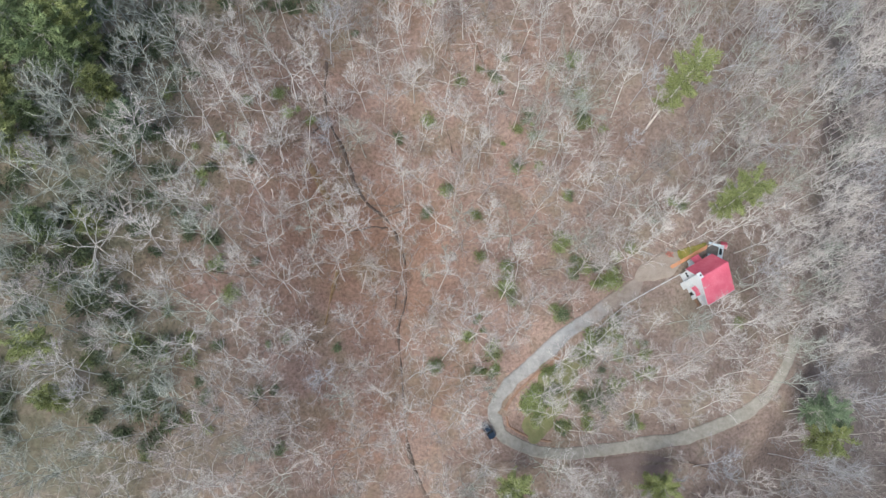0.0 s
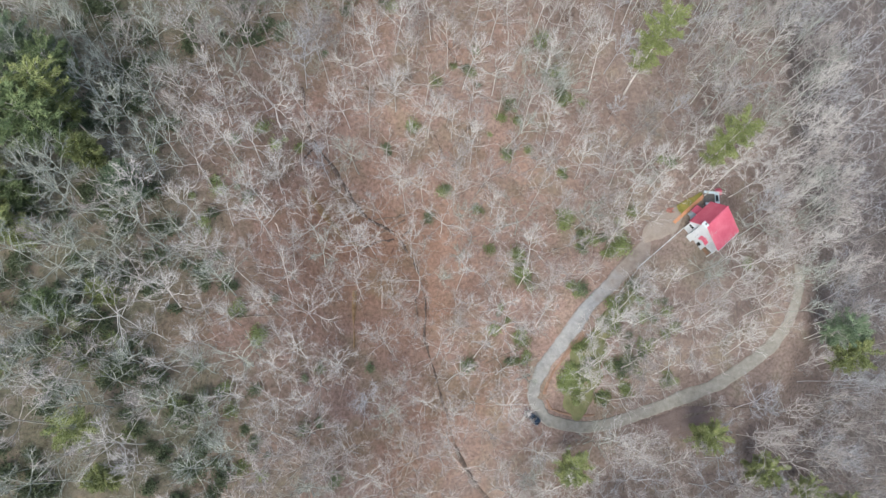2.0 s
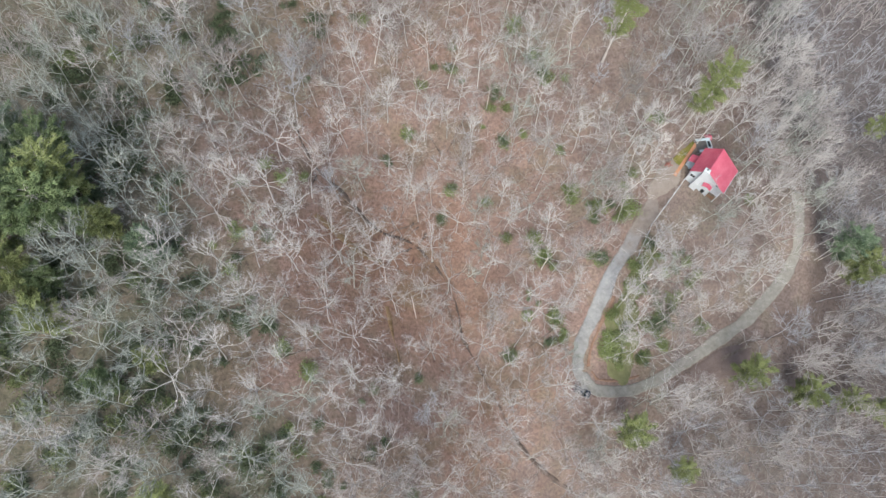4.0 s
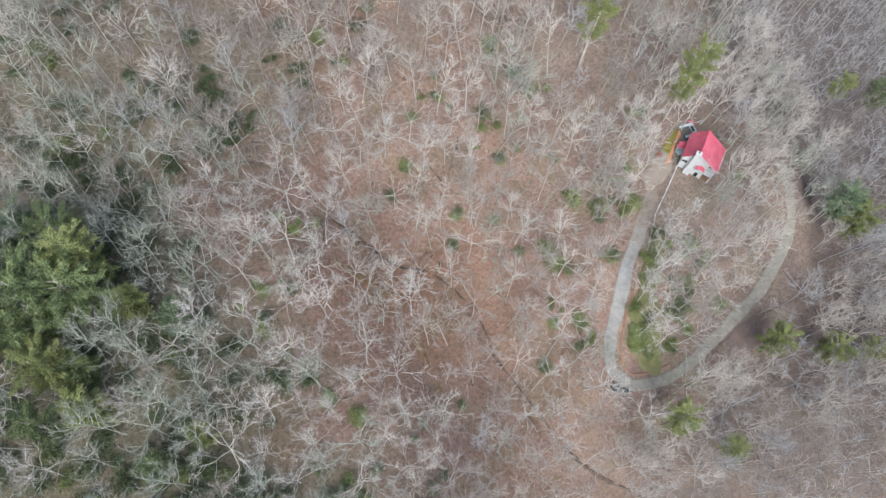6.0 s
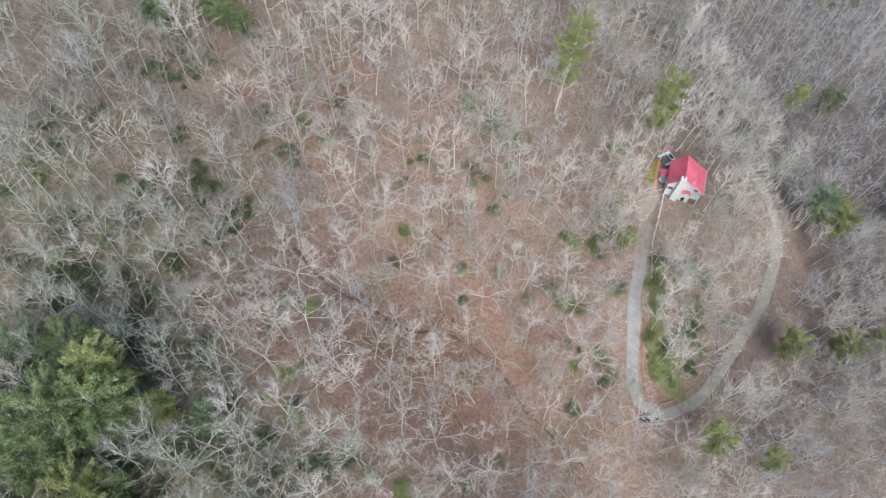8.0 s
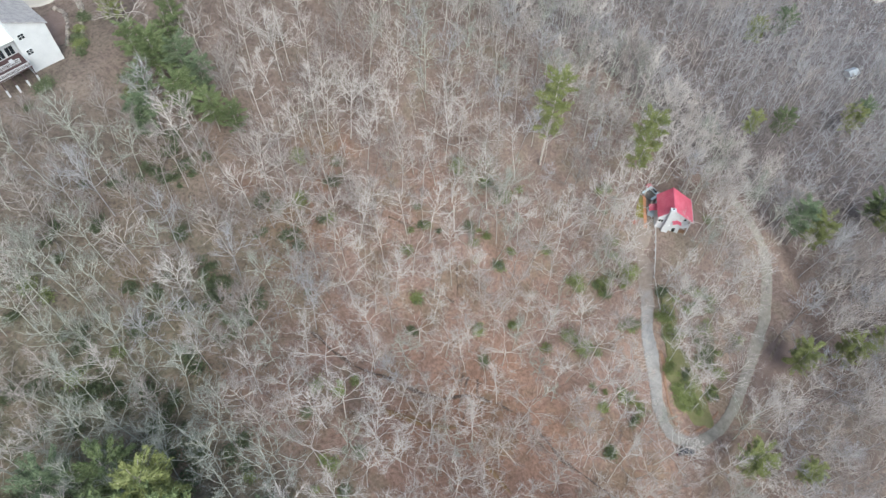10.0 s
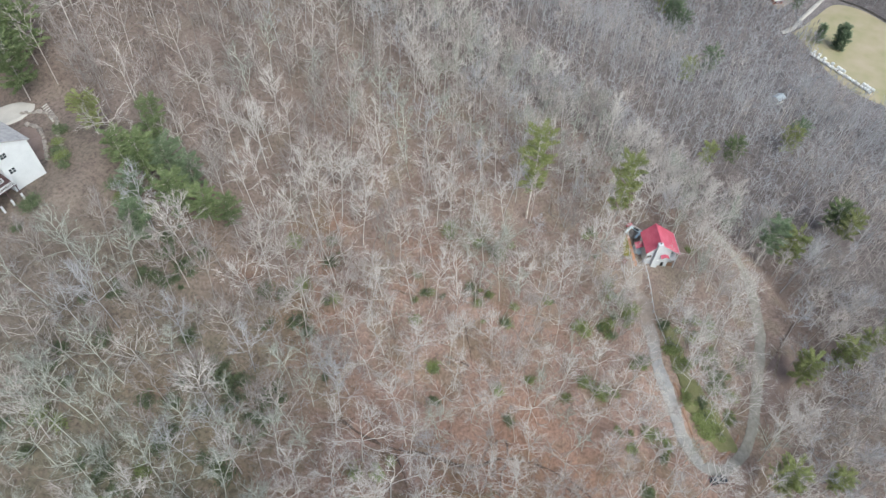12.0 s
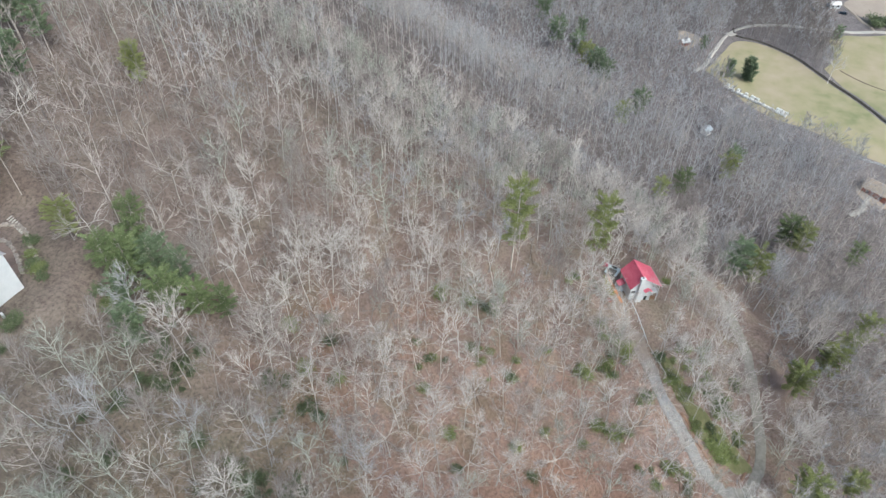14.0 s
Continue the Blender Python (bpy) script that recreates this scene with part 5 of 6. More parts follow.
ribbon("ditch", np.array(ditch), 0.7, 0.62, BED, "dark brown ditch in pasture", "ditch", seed=32, drop=0.1, across=5)
lane = [(x, y, land1(x, y)) for x, y in spline([(296, 24), (305, 19), (318, 16), (332, 12), (342, 9), (352, 4), (362, -5), (368, -17), (371, -30), (372, -48), (374, -66), (380, -84), (384, -110)], 5)]
ribbon("lane", np.array(lane), 1.35, 0.6, PALE_LANE, "pale gravel lane curving across the valley", "lane", seed=33, across=7)
lane2 = [(x, y, land1(x, y)) for x, y in spline([(377, -80), (385, -78), (391, -74), (401, -70), (412, -65)], 5)]
ribbon("lane", np.array(lane2), 1.2, 0.52, FAR_YARD, "pinkish dirt lane to a far house", "lane", seed=34, across=5)
lane3 = [(x, y, land1(x, y)) for x, y in spline([(196, -50), (204, -57), (212, -60), (222, -72), (226, -90)], 5)]
ribbon("lane", np.array(lane3), 1.4, 0.55, PALE_LANE, "pale gravel lane by a red house", "lane", seed=35, across=5)
bridge = thing("bridge", Matrix.Translation((347, 5, land1(347, 5))), "small pale concrete bridge over the creek", "bridge")
box_part("deck", (-2.6, -1.85, 0.25), (2.6, 1.85, 0.66), PALE_LANE, bridge)
for y in (-1.75, 1.75):
    box_part("parapet", (-2.6, y - 0.1, 0.5), (2.6, y + 0.1, 0.9), CONCRETE, bridge)
bridge.rotation_euler.z = radians(-40)


def small_house(m, w, d, h, roof, wall, label, wall_label=""):
    hs = thing("house", m, label, "house")
    front_prism("wall", [(-w / 2, -0.6), (-w / 2, h), (0, h + w * 0.28), (w / 2, h), (w / 2, -0.6)], -d / 2, d / 2, wall, hs, wall_label)
    for s in (1, -1):
        slab_part("roof", [(0, -d / 2 - 0.4, h + w * 0.28 + 0.2), (0, d / 2 + 0.4, h + w * 0.28 + 0.2), (s * (w / 2 + 0.4), d / 2 + 0.4, h - 0.05), (s * (w / 2 + 0.4), -d / 2 - 0.4, h - 0.05)], 0.12, roof, hs)
    for y in (-d / 4, d / 4):
        for s in (1, -1):
            box_part("window", (s * w / 2, y - 0.6, 1.0), (s * (w / 2 + 0.05), y + 0.6, 2.2), GLASS, hs, bevel=0)
    box_part("door", (-0.5, -d / 2 - 0.05, 0), (0.5, -d / 2, 2.05), BROWN_WOOD, hs, bevel=0)
    window_part(hs, -w / 3, -d / 2, 1.0, 1.0, 1.2, axis="y")
    return hs


small_house(pose(326, 32, land1(326, 32), 0, 0, 35), 4, 5, 2.4, SILVER, BRICK_RED, "small far house with bright white metal roof and red-brown walls")
small_house(pose(217, -64, land1(217, -64), 0, 0, -30), 9, 12, 3.0, FAR_YARD, BRICK_RED, "red-walled house with pale pink roof in the valley")
small_house(pose(408, -58, land1(408, -58), 0, 0, 20), 4.5, 7, 2.4, SILVER, WHITE_PAINT, "far white house with pale roof at the valley edge")
small_house(pose(231, 16, land1(231, 16), 0, 0, 60), 3.6, 4.6, 2.4, BLUE_TIN, SILVER, "blue-grey tin shed among bare trees")
for cx, cy, ca, mat, lb in ((398, -46, 15, WHITE_PAINT, "white"), (402, -50, 30, SILVER, "silver"), (399, -63, 70, CAR_PAINT, "dark")):
    car_thing(pose(cx, cy, land1(cx, cy) + 0.05, 0, 0, ca), mat, lb + " car parked on the valley floor", suv=False)


def bale_mesh(seed):
    """A round hay bale in stretched plastic film: a squat drum with puckered ends, sagging a little."""
    rb_ = random.Random(seed)
    bm = bmesh.new()
    bmesh.ops.create_cone(bm, cap_ends=True, segments=14, radius1=0.78, radius2=0.78, depth=1.5, matrix=pose(0, 0, 0.74, 90, 0, 0))
    bmesh.ops.bevel(bm, geom=bm.edges[:], offset=0.16, segments=2, affect="EDGES", clamp_overlap=True)
    for v in bm.verts:
        v.co += Vector((rb_.uniform(-0.03, 0.03), rb_.uniform(-0.03, 0.03), rb_.uniform(-0.03, 0.03)))
        v.co.z = max(v.co.z, 0.0)
    return finish(bm, "wrapped_bale", FILM, 0)


BALES = [bale_mesh(i) for i in range(3)]
rb = random.Random(44)
for row in range(2):
    for i in range(22):
        f = i / 21
        x, y = 282.5 - 19.5 * f + 2.6 * row + rb.uniform(-0.25, 0.25), 7 - 30 * f - 1.2 * row + rb.uniform(-0.25, 0.25)
        if row and rb.random() < 0.35:
            continue
        b_ = new("wrapped_bale", BALES[i % 3])
        b_.matrix_world = pose(x, y, land1(x, y) + 0.45, 0, 0, -33 + rb.uniform(-12, 12))
        tagged(b_, "round hay bale in white plastic film at the pasture edge", "hay bale", "wrapped hay bales")
wf_ = thing("rail_fence", Matrix.Translation((0, 0, 0)), "white rail fence at the edge of the valley pasture", "fence")
for i in range(7):
    x, y = 240 - i * 0.5, -50 - i * 3.2
    z = land1(x, y)
    box_part("post", (x - 0.08, y - 0.08, z - 0.2), (x + 0.08, y + 0.08, z + 1.2), WHITE_PAINT, wf_, bevel=0)
    if i < 6:
        x2, y2 = x - 0.5, y - 3.2
        for h in (0.5, 1.1):
            beams_part("rail", [((x, y, z + h), (x2, y2, land1(x2, y2) + h))], 0.16, 0.12, WHITE_PAINT, wf_)
rnd = random.Random(11)
for x, y, k, tone in KNOWN:
    place_bare(x, y, k, tone, rnd.uniform(0.9, 1.1), rnd.uniform(0, 6.28), (rnd.uniform(-0.04, 0.04), rnd.uniform(-0.04, 0.04)))

# ---- pines and hemlocks ----
CON = [conifer(31, 24, 4.6, 0.4), conifer(32, 22, 3.0, 0.35), conifer(33, 25, 4.0, 0.45), conifer(34, 12, 2.8, 0.15), conifer(35, 21, 5.0, 0.45), conifer(36, 20, 6.4, 0.3), conifer(37, 34, 4.4, 0.36)]
CON_MESH = {}
CLABEL = ["bright yellow-green pine among bare trees", "dark green pine among bare trees", "grey-green hemlock with drooping boughs"]


def place_conifer(x, y, k, tone, scale, turn):
    key = (k, tone)
    if key not in CON_MESH:
        (wv, wf), (nv, nf) = CON[k]
        CON_MESH[key] = (mesh("trunk", wv, wf, BARK[1]), mesh("crown", nv, nf, NEEDLE[tone]))
    t = thing("pine_tree", Matrix.LocRotScale((x, y, land1(x, y)), Euler((0, 0, turn)), (scale,) * 3), CLABEL[(1, 0, 2)[tone]], "pine tree", "evergreen trees")
    part("trunk", CON_MESH[key][0], t)
    part("crown", CON_MESH[key][1], t)


PINES = [(76.2, 55.6, 6, 1, 1.0), (61, 78.4, 6, 1, 1.06), (-56, 64, 3, 2, 1.1), (-74, 96, 5, 2, 0.9), (-67, 90, 5, 0, 0.85), (-64, 79, 0, 1, 1.05), (-73, 76.5, 5, 0, 1.15), (-67.5, 74, 5, 0, 1.1), (-80, 73, 5, 0, 0.9), (-77, 65, 5, 1, 0.8), (-85, 85, 5, 2, 1.0), (-62, 71, 3, 1, 1.0), (-76, 57, 3, 1, 1.1), (-74, 63, 3, 0, 1.0), (-82, 57, 4, 0, 0.8), (-63, 44, 3, 1, 0.8), (-72, 43, 3, 0, 0.9),
         (-69, 19, 4, 1, 0.8), (-68, 10, 3, 1, 0.9), (104.5, 9.5, 4, 2, 1.0), (107.5, 2.5, 4, 1, 1.05), (110, 7, 0, 2, 0.85)]
PINES += [(62.5, -8.8, 5, 1, 0.72), (75, -19.5, 5, 1, 0.72), (88, -27, 5, 1, 0.6), (27, -9, 4, 1, 0.95), (36, -22.5, 4, 1, 0.7), (10, 156, 4, 0, 0.65), (0, 151, 5, 0, 0.72), (-3, 153, 4, 0, 0.7), (4, 148, 5, 2, 0.68), (-2, 142, 5, 0, 0.7), (1, 137, 5, 0, 0.62), (-7, 148, 4, 2, 0.6), (6, 153, 4, 0, 0.6), (4, 142, 4, 2, 0.7), (3, 132, 4, 0, 0.65), (-12, 144, 3, 2, 1.0), (1, 165, 5, 1, 0.55), (46, 210, 4, 2, 0.8), (46, 202, 4, 2, 0.8), (32, 198, 4, 2, 0.8), (23, 199, 4, 2, 0.8), (10, 192, 5, 0, 0.95), (2, 188, 5, 0, 0.85), (5, 197, 5, 2, 0.8), (52, 182, 3, 1, 0.9), (46, 212, 4, 2, 0.9), (58, 214, 4, 2, 0.8), (35, 206, 4, 2, 0.9), (28, 214, 4, 2, 0.9)]
PINES += [(227, 51, 5, 2, 0.8), (260, 72, 5, 2, 0.8), (268, 78, 5, 2, 0.9), (277, 85, 5, 1, 0.8), (294, 105, 5, 2, 0.9), (317, 118, 5, 2, 0.9), (286, 92, 5, 2, 0.8), (208, 58, 5, 1, 0.7), (141.5, 37, 4, 1, 0.75), (150, 29, 4, 0, 0.85), (195, 6, 5, 2, 0.75), (136, -11, 5, 0, 0.8), (132, -15, 4, 1, 0.9), (95, -33, 4, 1, 0.9), (187, 8, 5, 1, 0.75), (148, -41, 4, 0, 0.8), (303, 92, 4, 2, 0.8)]
PINES += [(295, 6, 3, 2, 0.9), (296, -3, 3, 2, 1.1), (293, -5, 3, 2, 0.95), (314, 22, 4, 2, 0.6), (347, -52, 4, 2, 0.7)]
for x, y, k, tone, s in PINES:
    place_conifer(x, y, k, tone, s, rnd.uniform(0, 6.28))

# ---- evergreen thickets ----
SHR = [shrub(41, 1.7, 1.6, 460), shrub(42, 1.4, 1.2, 330), shrub(43, 2.3, 2.2, 640)]
SHR_MESH = [[(mesh("stems", w[0], w[1], BARK[1]), mesh("foliage", n[0], n[1], LEAF[tone])) for w, n in SHR] for tone in (0, 1)]


def place_shrub(x, y, k, tone, scale):
    t = thing("shrub", Matrix.LocRotScale((x, y, land1(x, y)), Euler((0, 0, rnd.uniform(0, 6.28))), (scale,) * 3),
              ("dark green laurel thicket on fallen leaves", "bright green shrub on fallen leaves")[tone], "shrub", "evergreen shrubs")
    part("stems", SHR_MESH[tone][k][0], t)
    part("foliage", SHR_MESH[tone][k][1], t)


SHRUB_ZONES = [(-8.6, 165.6, 0.8, 0.8, 3, 0), (-6, 169.8, 0.6, 0.8, 2, 1), (-22, 160.5, 2, 1, 4, 0), (42, 94, 1.5, 1.5, 3, 1), (42, 63, 1.2, 1.2, 3, 0), (47, 22.5, 1.5, 1.5, 4, 1), (60, 6.5, 1.5, 1.2, 4, 1), (42, 6, 2, 1.5, 5, 1), (11, 122, 1.5, 1.5, 3, 1), (5.5, 80, 1, 1, 2, 0), (-1.5, 76, 1, 1, 2, 0), (-2.4, 173, 1, 2, 3, 0), (-5.8, 167.5, 1.5, 2, 3, 1), (-11.7, 162.5, 2, 1, 3, 0), (-0.8, 183, 1.5, 1, 3, 0), (53, 32, 2, 2, 5, 1), (49, 27, 2, 2, 5, 1), (42.3, 22.8, 2, 2, 3, 1), (37.7, 17.5, 2, 3, 4, 1), (34.9, 12.8, 2, 2.5, 7, 1), (31.8, 10.4, 2, 2, 5, 1), (54, 16, 3, 2, 4, 1), (60.6, 7, 2, 1.5, 3, 1), (49.5, 7, 2.5, 2, 4, 1), (62, 25, 2, 2, 3, 1), (86.8, 32.4, 1, 1, 2, 1), (44.8, 45.5, 2, 2, 4, 1), (49.4, 41, 2, 2, 4, 1), (40, 33.5, 1.5, 2, 4, 1), (25.8, 39.7, 2, 2, 4, 1), (24.2, 24.9, 2, 2, 4, 1), (10.3, 63.4, 1.5, 1.5, 2, 1), (5.5, 57.7, 1.5, 1.5, 2, 0), (18, 57.6, 1.5, 1.5, 2, 1), (39.8, 51.7, 2, 2, 4, 1), (8.7, 20, 1.5, 1.5, 2, 1), (-38, 33.5, 2, 2, 3, 1), (-41.6, 39.2, 2, 2, 3, 1),
               (-9, 165, 1.5, 3, 4, 0), (-16, 159, 3, 1.5, 5, 1), (-25, 157, 3, 2, 4, 0), (49, 27, 6, 2.5, 5, 1), (39, 18, 2.5, 6, 4, 1), (35, 11, 3, 4, 12, 1), (30, 80, 5, 4, 5, 1), (46, 82, 6, 5, 8, 1), (24, 45, 5, 4, 6, 1), (22, 18, 4, 4, 5, 1), (48, 12, 8, 6, 14, 0), (-48, 62, 16, 22, 16, 0), (-40, 15, 18, 14, 18, 0), (32, 74, 7, 7, 5, 1),
               (52, 42, 4, 8, 8, 1), (20, 30, 9, 6, 6, 1), (-26, 76, 4, 4, 5, 1), (-70, 45, 14, 24, 26, 0), (6, 112, 12, 8, 8, 1), (-8, 152, 3, 5, 5, 1), (70, 60, 6, 8, 5, 1), (60, 20, 10, 6, 6, 1), (22, 92, 8, 6, 6, 1)]
for cx, cy, rx, ry, n, tone in SHRUB_ZONES:
    for _ in range(n):
        x, y = cx + rnd.gauss(0, 0.5) * rx, cy + rnd.gauss(0, 0.5) * ry
        if road_distance([x], [y])[0][0] > 3.4 and not any((x - a) ** 2 + (y - b) ** 2 < (r * 0.8) ** 2 for a, b, r in CLEAR[:17]):
            place_shrub(x, y, rnd.randrange(3), tone if rnd.random() < 0.8 else 1 - tone, rnd.uniform(0.6, 1.2))

for dx, dy in ((0, 0), (3, 2), (-2, 3), (1, -3)):
    place_shrub(390 + dx, -84 + dy, 2, 0, 2.6)

# ---- thickets that cover the west slope ----
rt = random.Random(71)
thick = {0: [], 1: []}
while len(thick[0]) + len(thick[1]) < 270:
    x, y = rt.uniform(-95, -40), rt.uniform(-2, 135)
    n_ = noise.noise((x / 13, y / 13, 2.0))
    if x > -50 and n_ < 0.25 or n_ < -0.12 or (x > -48 and 45 < y < 80 and n_ < 0.3):
        continue
    thick[0 if rt.random() < 0.9 else 1].append((x, y, rt.randrange(3), rt.uniform(0.8, 1.6), rt.uniform(0, 6.28)))
while len(thick[0]) + len(thick[1]) < 350:
    x, y = rt.uniform(-48, -4), rt.uniform(92, 142)
    if noise.noise((x / 11, y / 11, 5.0)) > 0.08:
        thick[0].append((x, y, rt.randrange(3), rt.uniform(0.6, 1.3), rt.uniform(0, 6.28)))
for tone in (0, 1):
    join_many("laurel_thicket", SHR, 1, thick[tone], LEAF[tone], ("dark green", "bright green")[tone] + " laurel leaves covering the mossy slope")

# ---- the bare woodland ----
taken = [(r[0], r[1]) for r in KNOWN] + [(r[0], r[1]) for r in PINES]
spots = scatter(5, -105, 460, -110, 300, taken, 65000)
near_spots = [(x, y) for x, y in spots if -60 < x < 95 and -25 < y < 150]
near_spots.sort(key=lambda p: (p[0] - 15) ** 2 + (p[1] - 55) ** 2)
lone = max(0, 290 - len(KNOWN))
for x, y in near_spots[:lone]:
    slim = rnd.random() < (0.25 if x < 60 and y < 90 else 0.35)
    k = rnd.choice((6, 7, 5)) if slim else rnd.choice((0, 1, 2, 3, 4, 5, 3, 4, 5, 8))
    low = 50 < x < 86 and y < 14 and road_distance([x], [y])[0][0] < 13
    place_bare(x, y, 8 if low else k, tone_at(x, y, rnd), rnd.uniform(0.65, 0.9) if low else rnd.uniform(0.75, 1.1), rnd.uniform(0, 6.28), (rnd.uniform(-0.05, 0.05), rnd.uniform(-0.05, 0.05)))
alone = set(near_spots[:lone])
rest = {i: [] for i in range(5)}
far = {i: [] for i in range(5)}
farthest = {i: [] for i in range(5)}
for x, y in spots:
    if (x, y) in alone:
        continue
    tone = tone_at(x, y, rnd)
    if x > 240:
        farthest[tone].append((x, y, rnd.randrange(3), rnd.uniform(0.75, 1.1), rnd.uniform(0, 6.28)))
    elif x > 120 or y > 160 or y < -34:
        far[tone].append((x, y, rnd.randrange(3), rnd.uniform(0.75, 1.1), rnd.uniform(0, 6.28)))
    else:
        k = rnd.choice((6, 7, 7, 5, 4)) if rnd.random() < (0.3 if x < 60 and y < 90 else 0.35) else rnd.choice((0, 1, 2, 3, 4, 5, 3, 4, 5))
        low = 50 < x < 86 and y < 14 and road_distance([x], [y])[0][0] < 13
        rest[tone].append((x, y, 8 if low else k, rnd.uniform(0.65, 0.9) if low else rnd.uniform(0.75, 1.1), rnd.uniform(0, 6.28)))
for tone in range(5):
    join_many("woodland_trunks", PROTO, 0, rest[tone], BARK[tone], TONE[tone] + " trunks and limbs of dense bare woodland")
    join_many("woodland_twigs", PROTO, 1, rest[tone], TWIG[tone], TONE[tone] + " fine twigs of dense bare woodland")
    if far[tone]:
        join_many("far_woodland_trunks", FAR, 0, far[tone], BARK[tone], TONE[tone] + " trunks of distant bare woodland")
        join_many("far_woodland_twigs", FAR, 1, far[tone], TWIG[tone], TONE[tone] + " twigs of distant bare woodland")
    if farthest[tone]:
        join_many("valley_woodland_trunks", FARTHEST, 0, farthest[tone], TWIG[tone], TONE[tone] + " trunks of woodland round the valley")
        join_many("valley_woodland_twigs", FARTHEST, 1, farthest[tone], TWIG[tone], TONE[tone] + " twigs of woodland round the valley")
# ---- saplings of the understorey ----
rs = random.Random(61)
young = {i: [] for i in range(5)}
while sum(len(v) for v in young.values()) < 900:
    x, y = rs.uniform(-95, 130), rs.uniform(-40, 215)
    if not wooded(x, y) or any((x - cx) ** 2 + (y - cy) ** 2 < r * r for cx, cy, r in CLEAR) or road_distance([x], [y])[0][0] < 3.4:
        continue
    young[tone_at(x, y, rs)].append((x, y, rs.randrange(3), rs.uniform(0.7, 1.2), rs.uniform(0, 6.28)))
while sum(len(v) for v in young.values()) < 1250:
    x, y = rs.uniform(-60, 130), rs.uniform(85, 215)
    if wooded(x, y) and not any((x - cx) ** 2 + (y - cy) ** 2 < r * r for cx, cy, r in CLEAR):
        young[tone_at(x, y, rs)].append((x, y, rs.randrange(3), rs.uniform(0.7, 1.3), rs.uniform(0, 6.28)))
for tone in range(5):
    join_many("sapling_stems", YOUNG, 0, young[tone], BARK[tone], TONE[tone] + " stems of bare saplings")
    join_many("sapling_twigs", YOUNG, 1, young[tone], TWIG[tone], TONE[tone] + " twigs of bare saplings")

# ---- fallen logs: from, to, thickness ----
LOGS = [(-39, 61, -29, 59.5, 0.2), (-42.8, 37.7, -33.4, 37.2, 0.22), (-36.6, 13, -31.7, 9, 0.2), (-11, 61, -3.3, 55.4, 0.25), (-10.2, 59.5, -0.4, 59.7, 0.22), (-26.3, 129.8, -23.2, 123.5, 0.22), (7.2, 112, 12, 103.5, 0.22), (17, 98.4, 20, 91.4, 0.22)]
LOGS += [(-0.4, 58.6, -9.7, 55.4, 0.28), (-44.3, 62.2, -34.3, 59, 0.2), (-1.7, 38.9, -2.1, 32.4, 0.2), (-4.3, 90.5, -2.9, 85.2, 0.16), (-1.3, 60, -8, 56, 0.25), (-29.4, 138, -38.3, 133.4, 0.2), (-26, 113, -28, 103.4, 0.22), (-30, 97, -22.7, 90.7, 0.2), (31.5, 133, 36.2, 129.4, 0.2), (9.3, 109.4, 12.6, 104.3, 0.25), (73.6, 74.8, 67, 72.8, 0.2), (70.3, -2.4, 86, -5.6, 0.2)]
LOGS += [(110.6, 99, 119.4, 103.4, 0.22), (119.8, 102.5, 122.6, 97.5, 0.22), (-19.7, 79, -13.6, 66.2, 0.2), (-29.4, 115, -28.5, 111.6, 0.18), (-20, 25, -24, 17, 0.2), (22, 22, 12, 20, 0.18)]


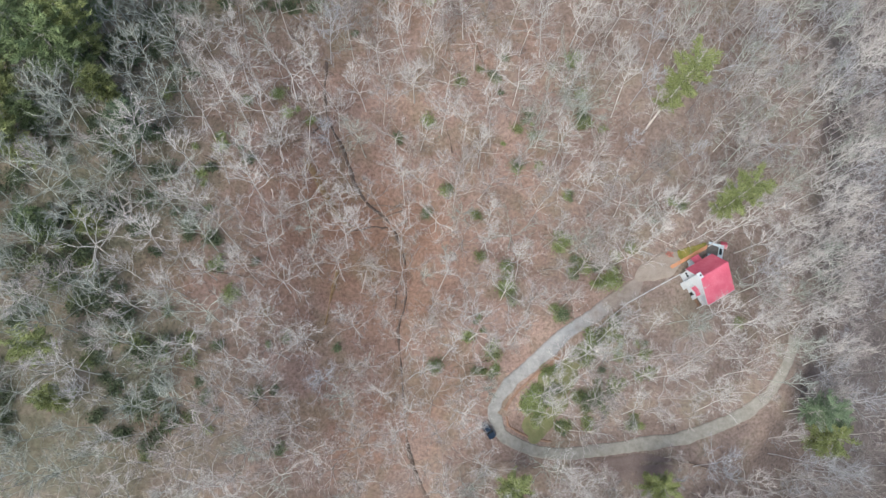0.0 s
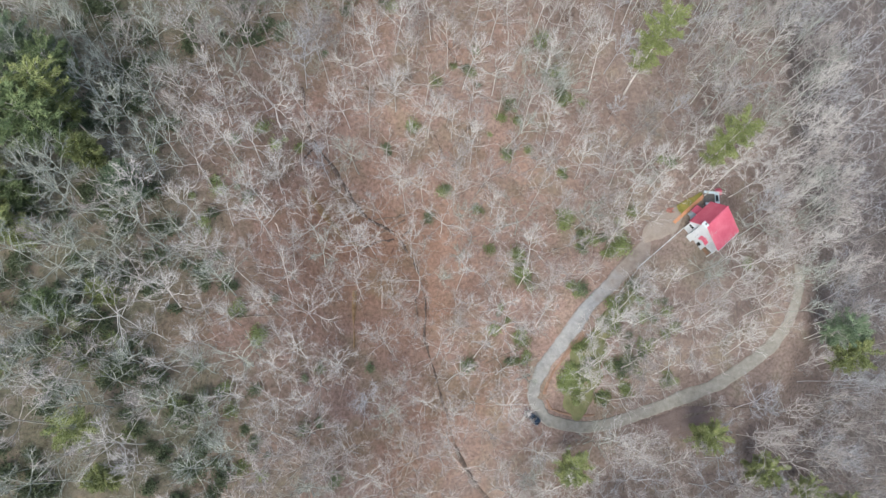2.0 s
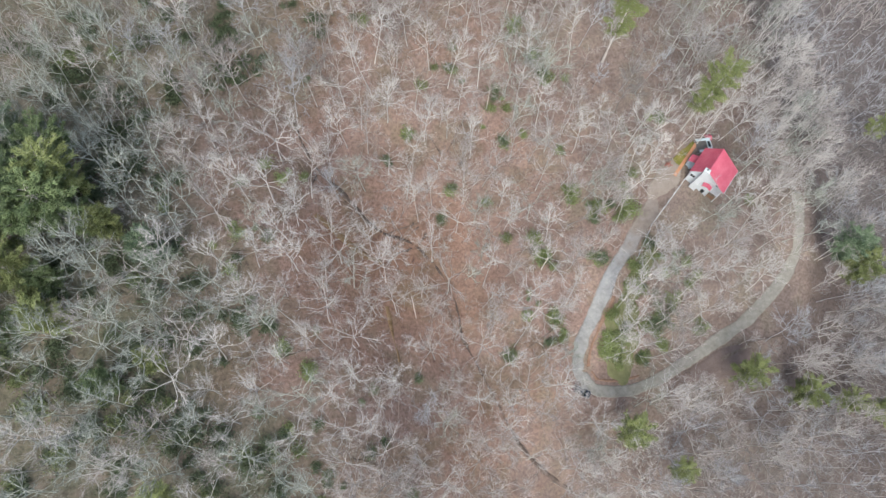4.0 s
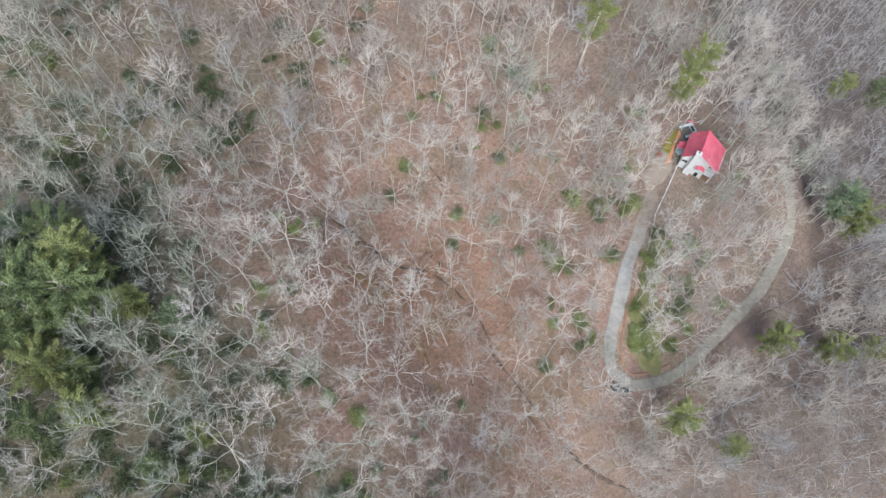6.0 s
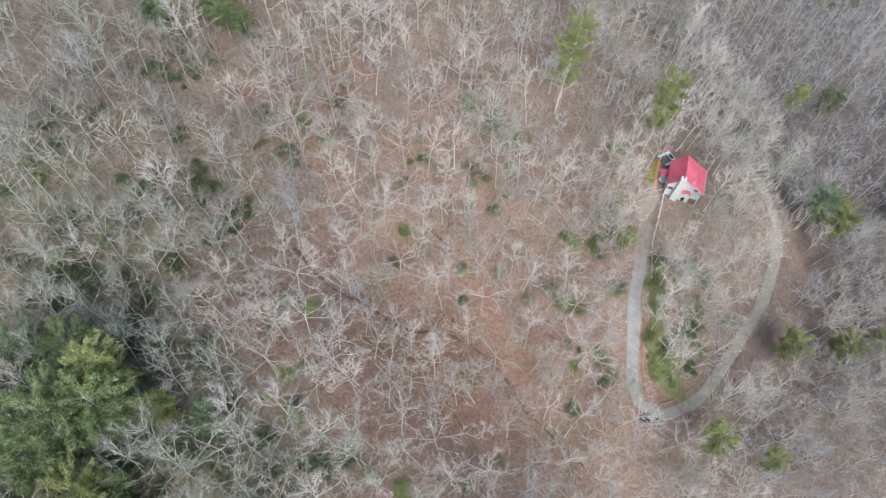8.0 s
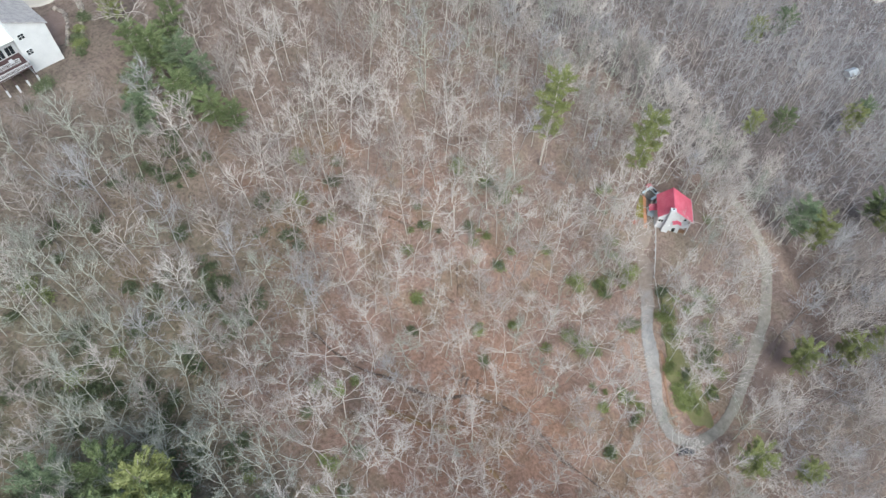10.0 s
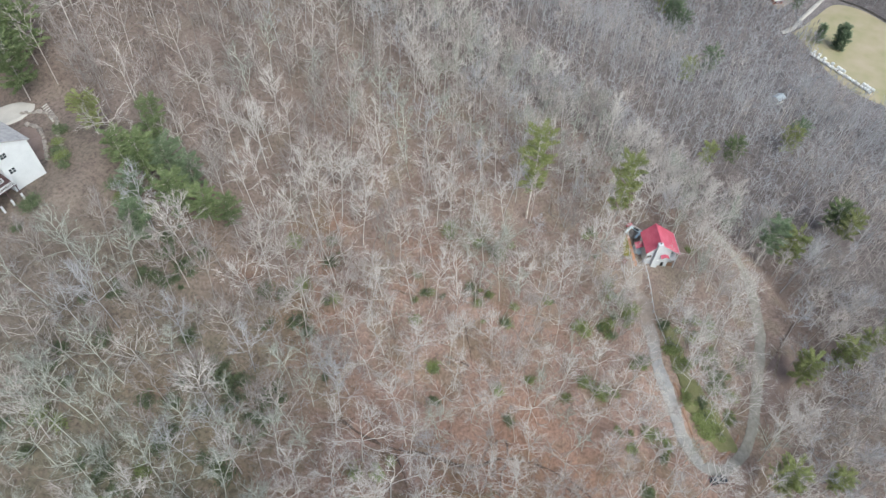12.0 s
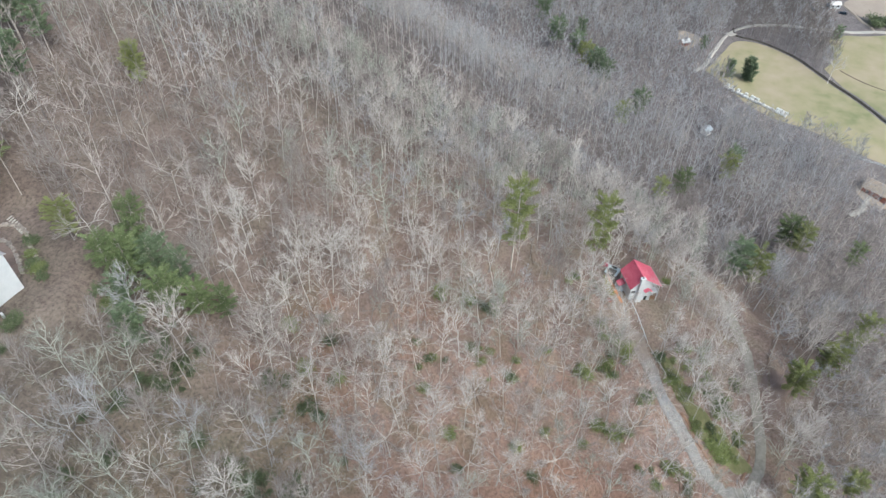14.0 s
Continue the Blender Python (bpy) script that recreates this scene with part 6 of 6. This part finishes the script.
def log_thing(x0, y0, x1, y1, r, mat, label, seed):
    rr = random.Random(seed)
    n = 6
    pts = []
    for i in range(n + 1):
        x, y = x0 + (x1 - x0) * i / n, y0 + (y1 - y0) * i / n
        pts.append(Vector((x + rr.uniform(-0.12, 0.12), y + rr.uniform(-0.12, 0.12), land1(x, y) + r * 0.6)))
    V, F = [], []
    tube(V, F, pts, [r * (1 - 0.5 * i / n) for i in range(n + 1)], 7)
    for _ in range(4):
        q, e = along(pts, rr.uniform(0.4, 0.95))
        d = (e + Vector((rr.uniform(-1, 1), rr.uniform(-1, 1), 0.5))).normalized()
        tube(V, F, [q, q + d * rr.uniform(0.6, 1.6)], [r * 0.3, 0], 4)
    F += [(0, k + 1, k) for k in range(1, 6)]
    tagged(new("fallen_log", mesh("fallen_log", np.array(V), np.array(F), mat)), label, "log", "fallen logs")


for i, (x0, y0, x1, y1, r) in enumerate(LOGS):
    log_thing(x0, y0, x1, y1, r, BARE_LOG, "dark fallen log lying in brown leaves", i)
log_thing(-33.2, 61.2, -34, 58.3, 0.16, WHITE_LOG, "bleached white fallen branch on leaves", 90)
log_thing(-30.5, 57.6, -30.2, 55.4, 0.14, WHITE_LOG, "bleached white fallen branch on leaves", 91)
log_thing(-9.3, 43.2, -10.4, 37.6, 0.18, WHITE_LOG, "bleached white fallen snag on leaves", 92)

# ---- dead branches strewn over the leaves ----
rf = random.Random(87)
V, F = [], []
for _ in range(520):
    x, y = rf.uniform(-48, 60), rf.uniform(-25, 150)
    if road_distance([x], [y])[0][0] < 4:
        continue
    a, l, r = rf.uniform(0, 6.28), rf.uniform(1.2, 6.5), rf.uniform(0.04, 0.11)
    pts = []
    for k in range(4):
        px, py = x + math.cos(a) * l * k / 3, y + math.sin(a) * l * k / 3
        pts.append(Vector((px + rf.uniform(-0.2, 0.2), py + rf.uniform(-0.2, 0.2), land1(px, py) + 0.12)))
    tube(V, F, pts, [r, r * 0.85, r * 0.6, 0], 4)
    if l > 3:
        q, e = along(pts, rf.uniform(0.4, 0.8))
        d = (e + Vector((rf.uniform(-1, 1), rf.uniform(-1, 1), 0.25))).normalized()
        tube(V, F, [q, q + d * l * 0.3], [r * 0.6, 0], 3)
tagged(new("dead_branches", mesh("dead_branches", np.array(V), np.array(F), BARE_LOG)), "dark dead branches strewn over brown leaves", "branches", kind="stuff")
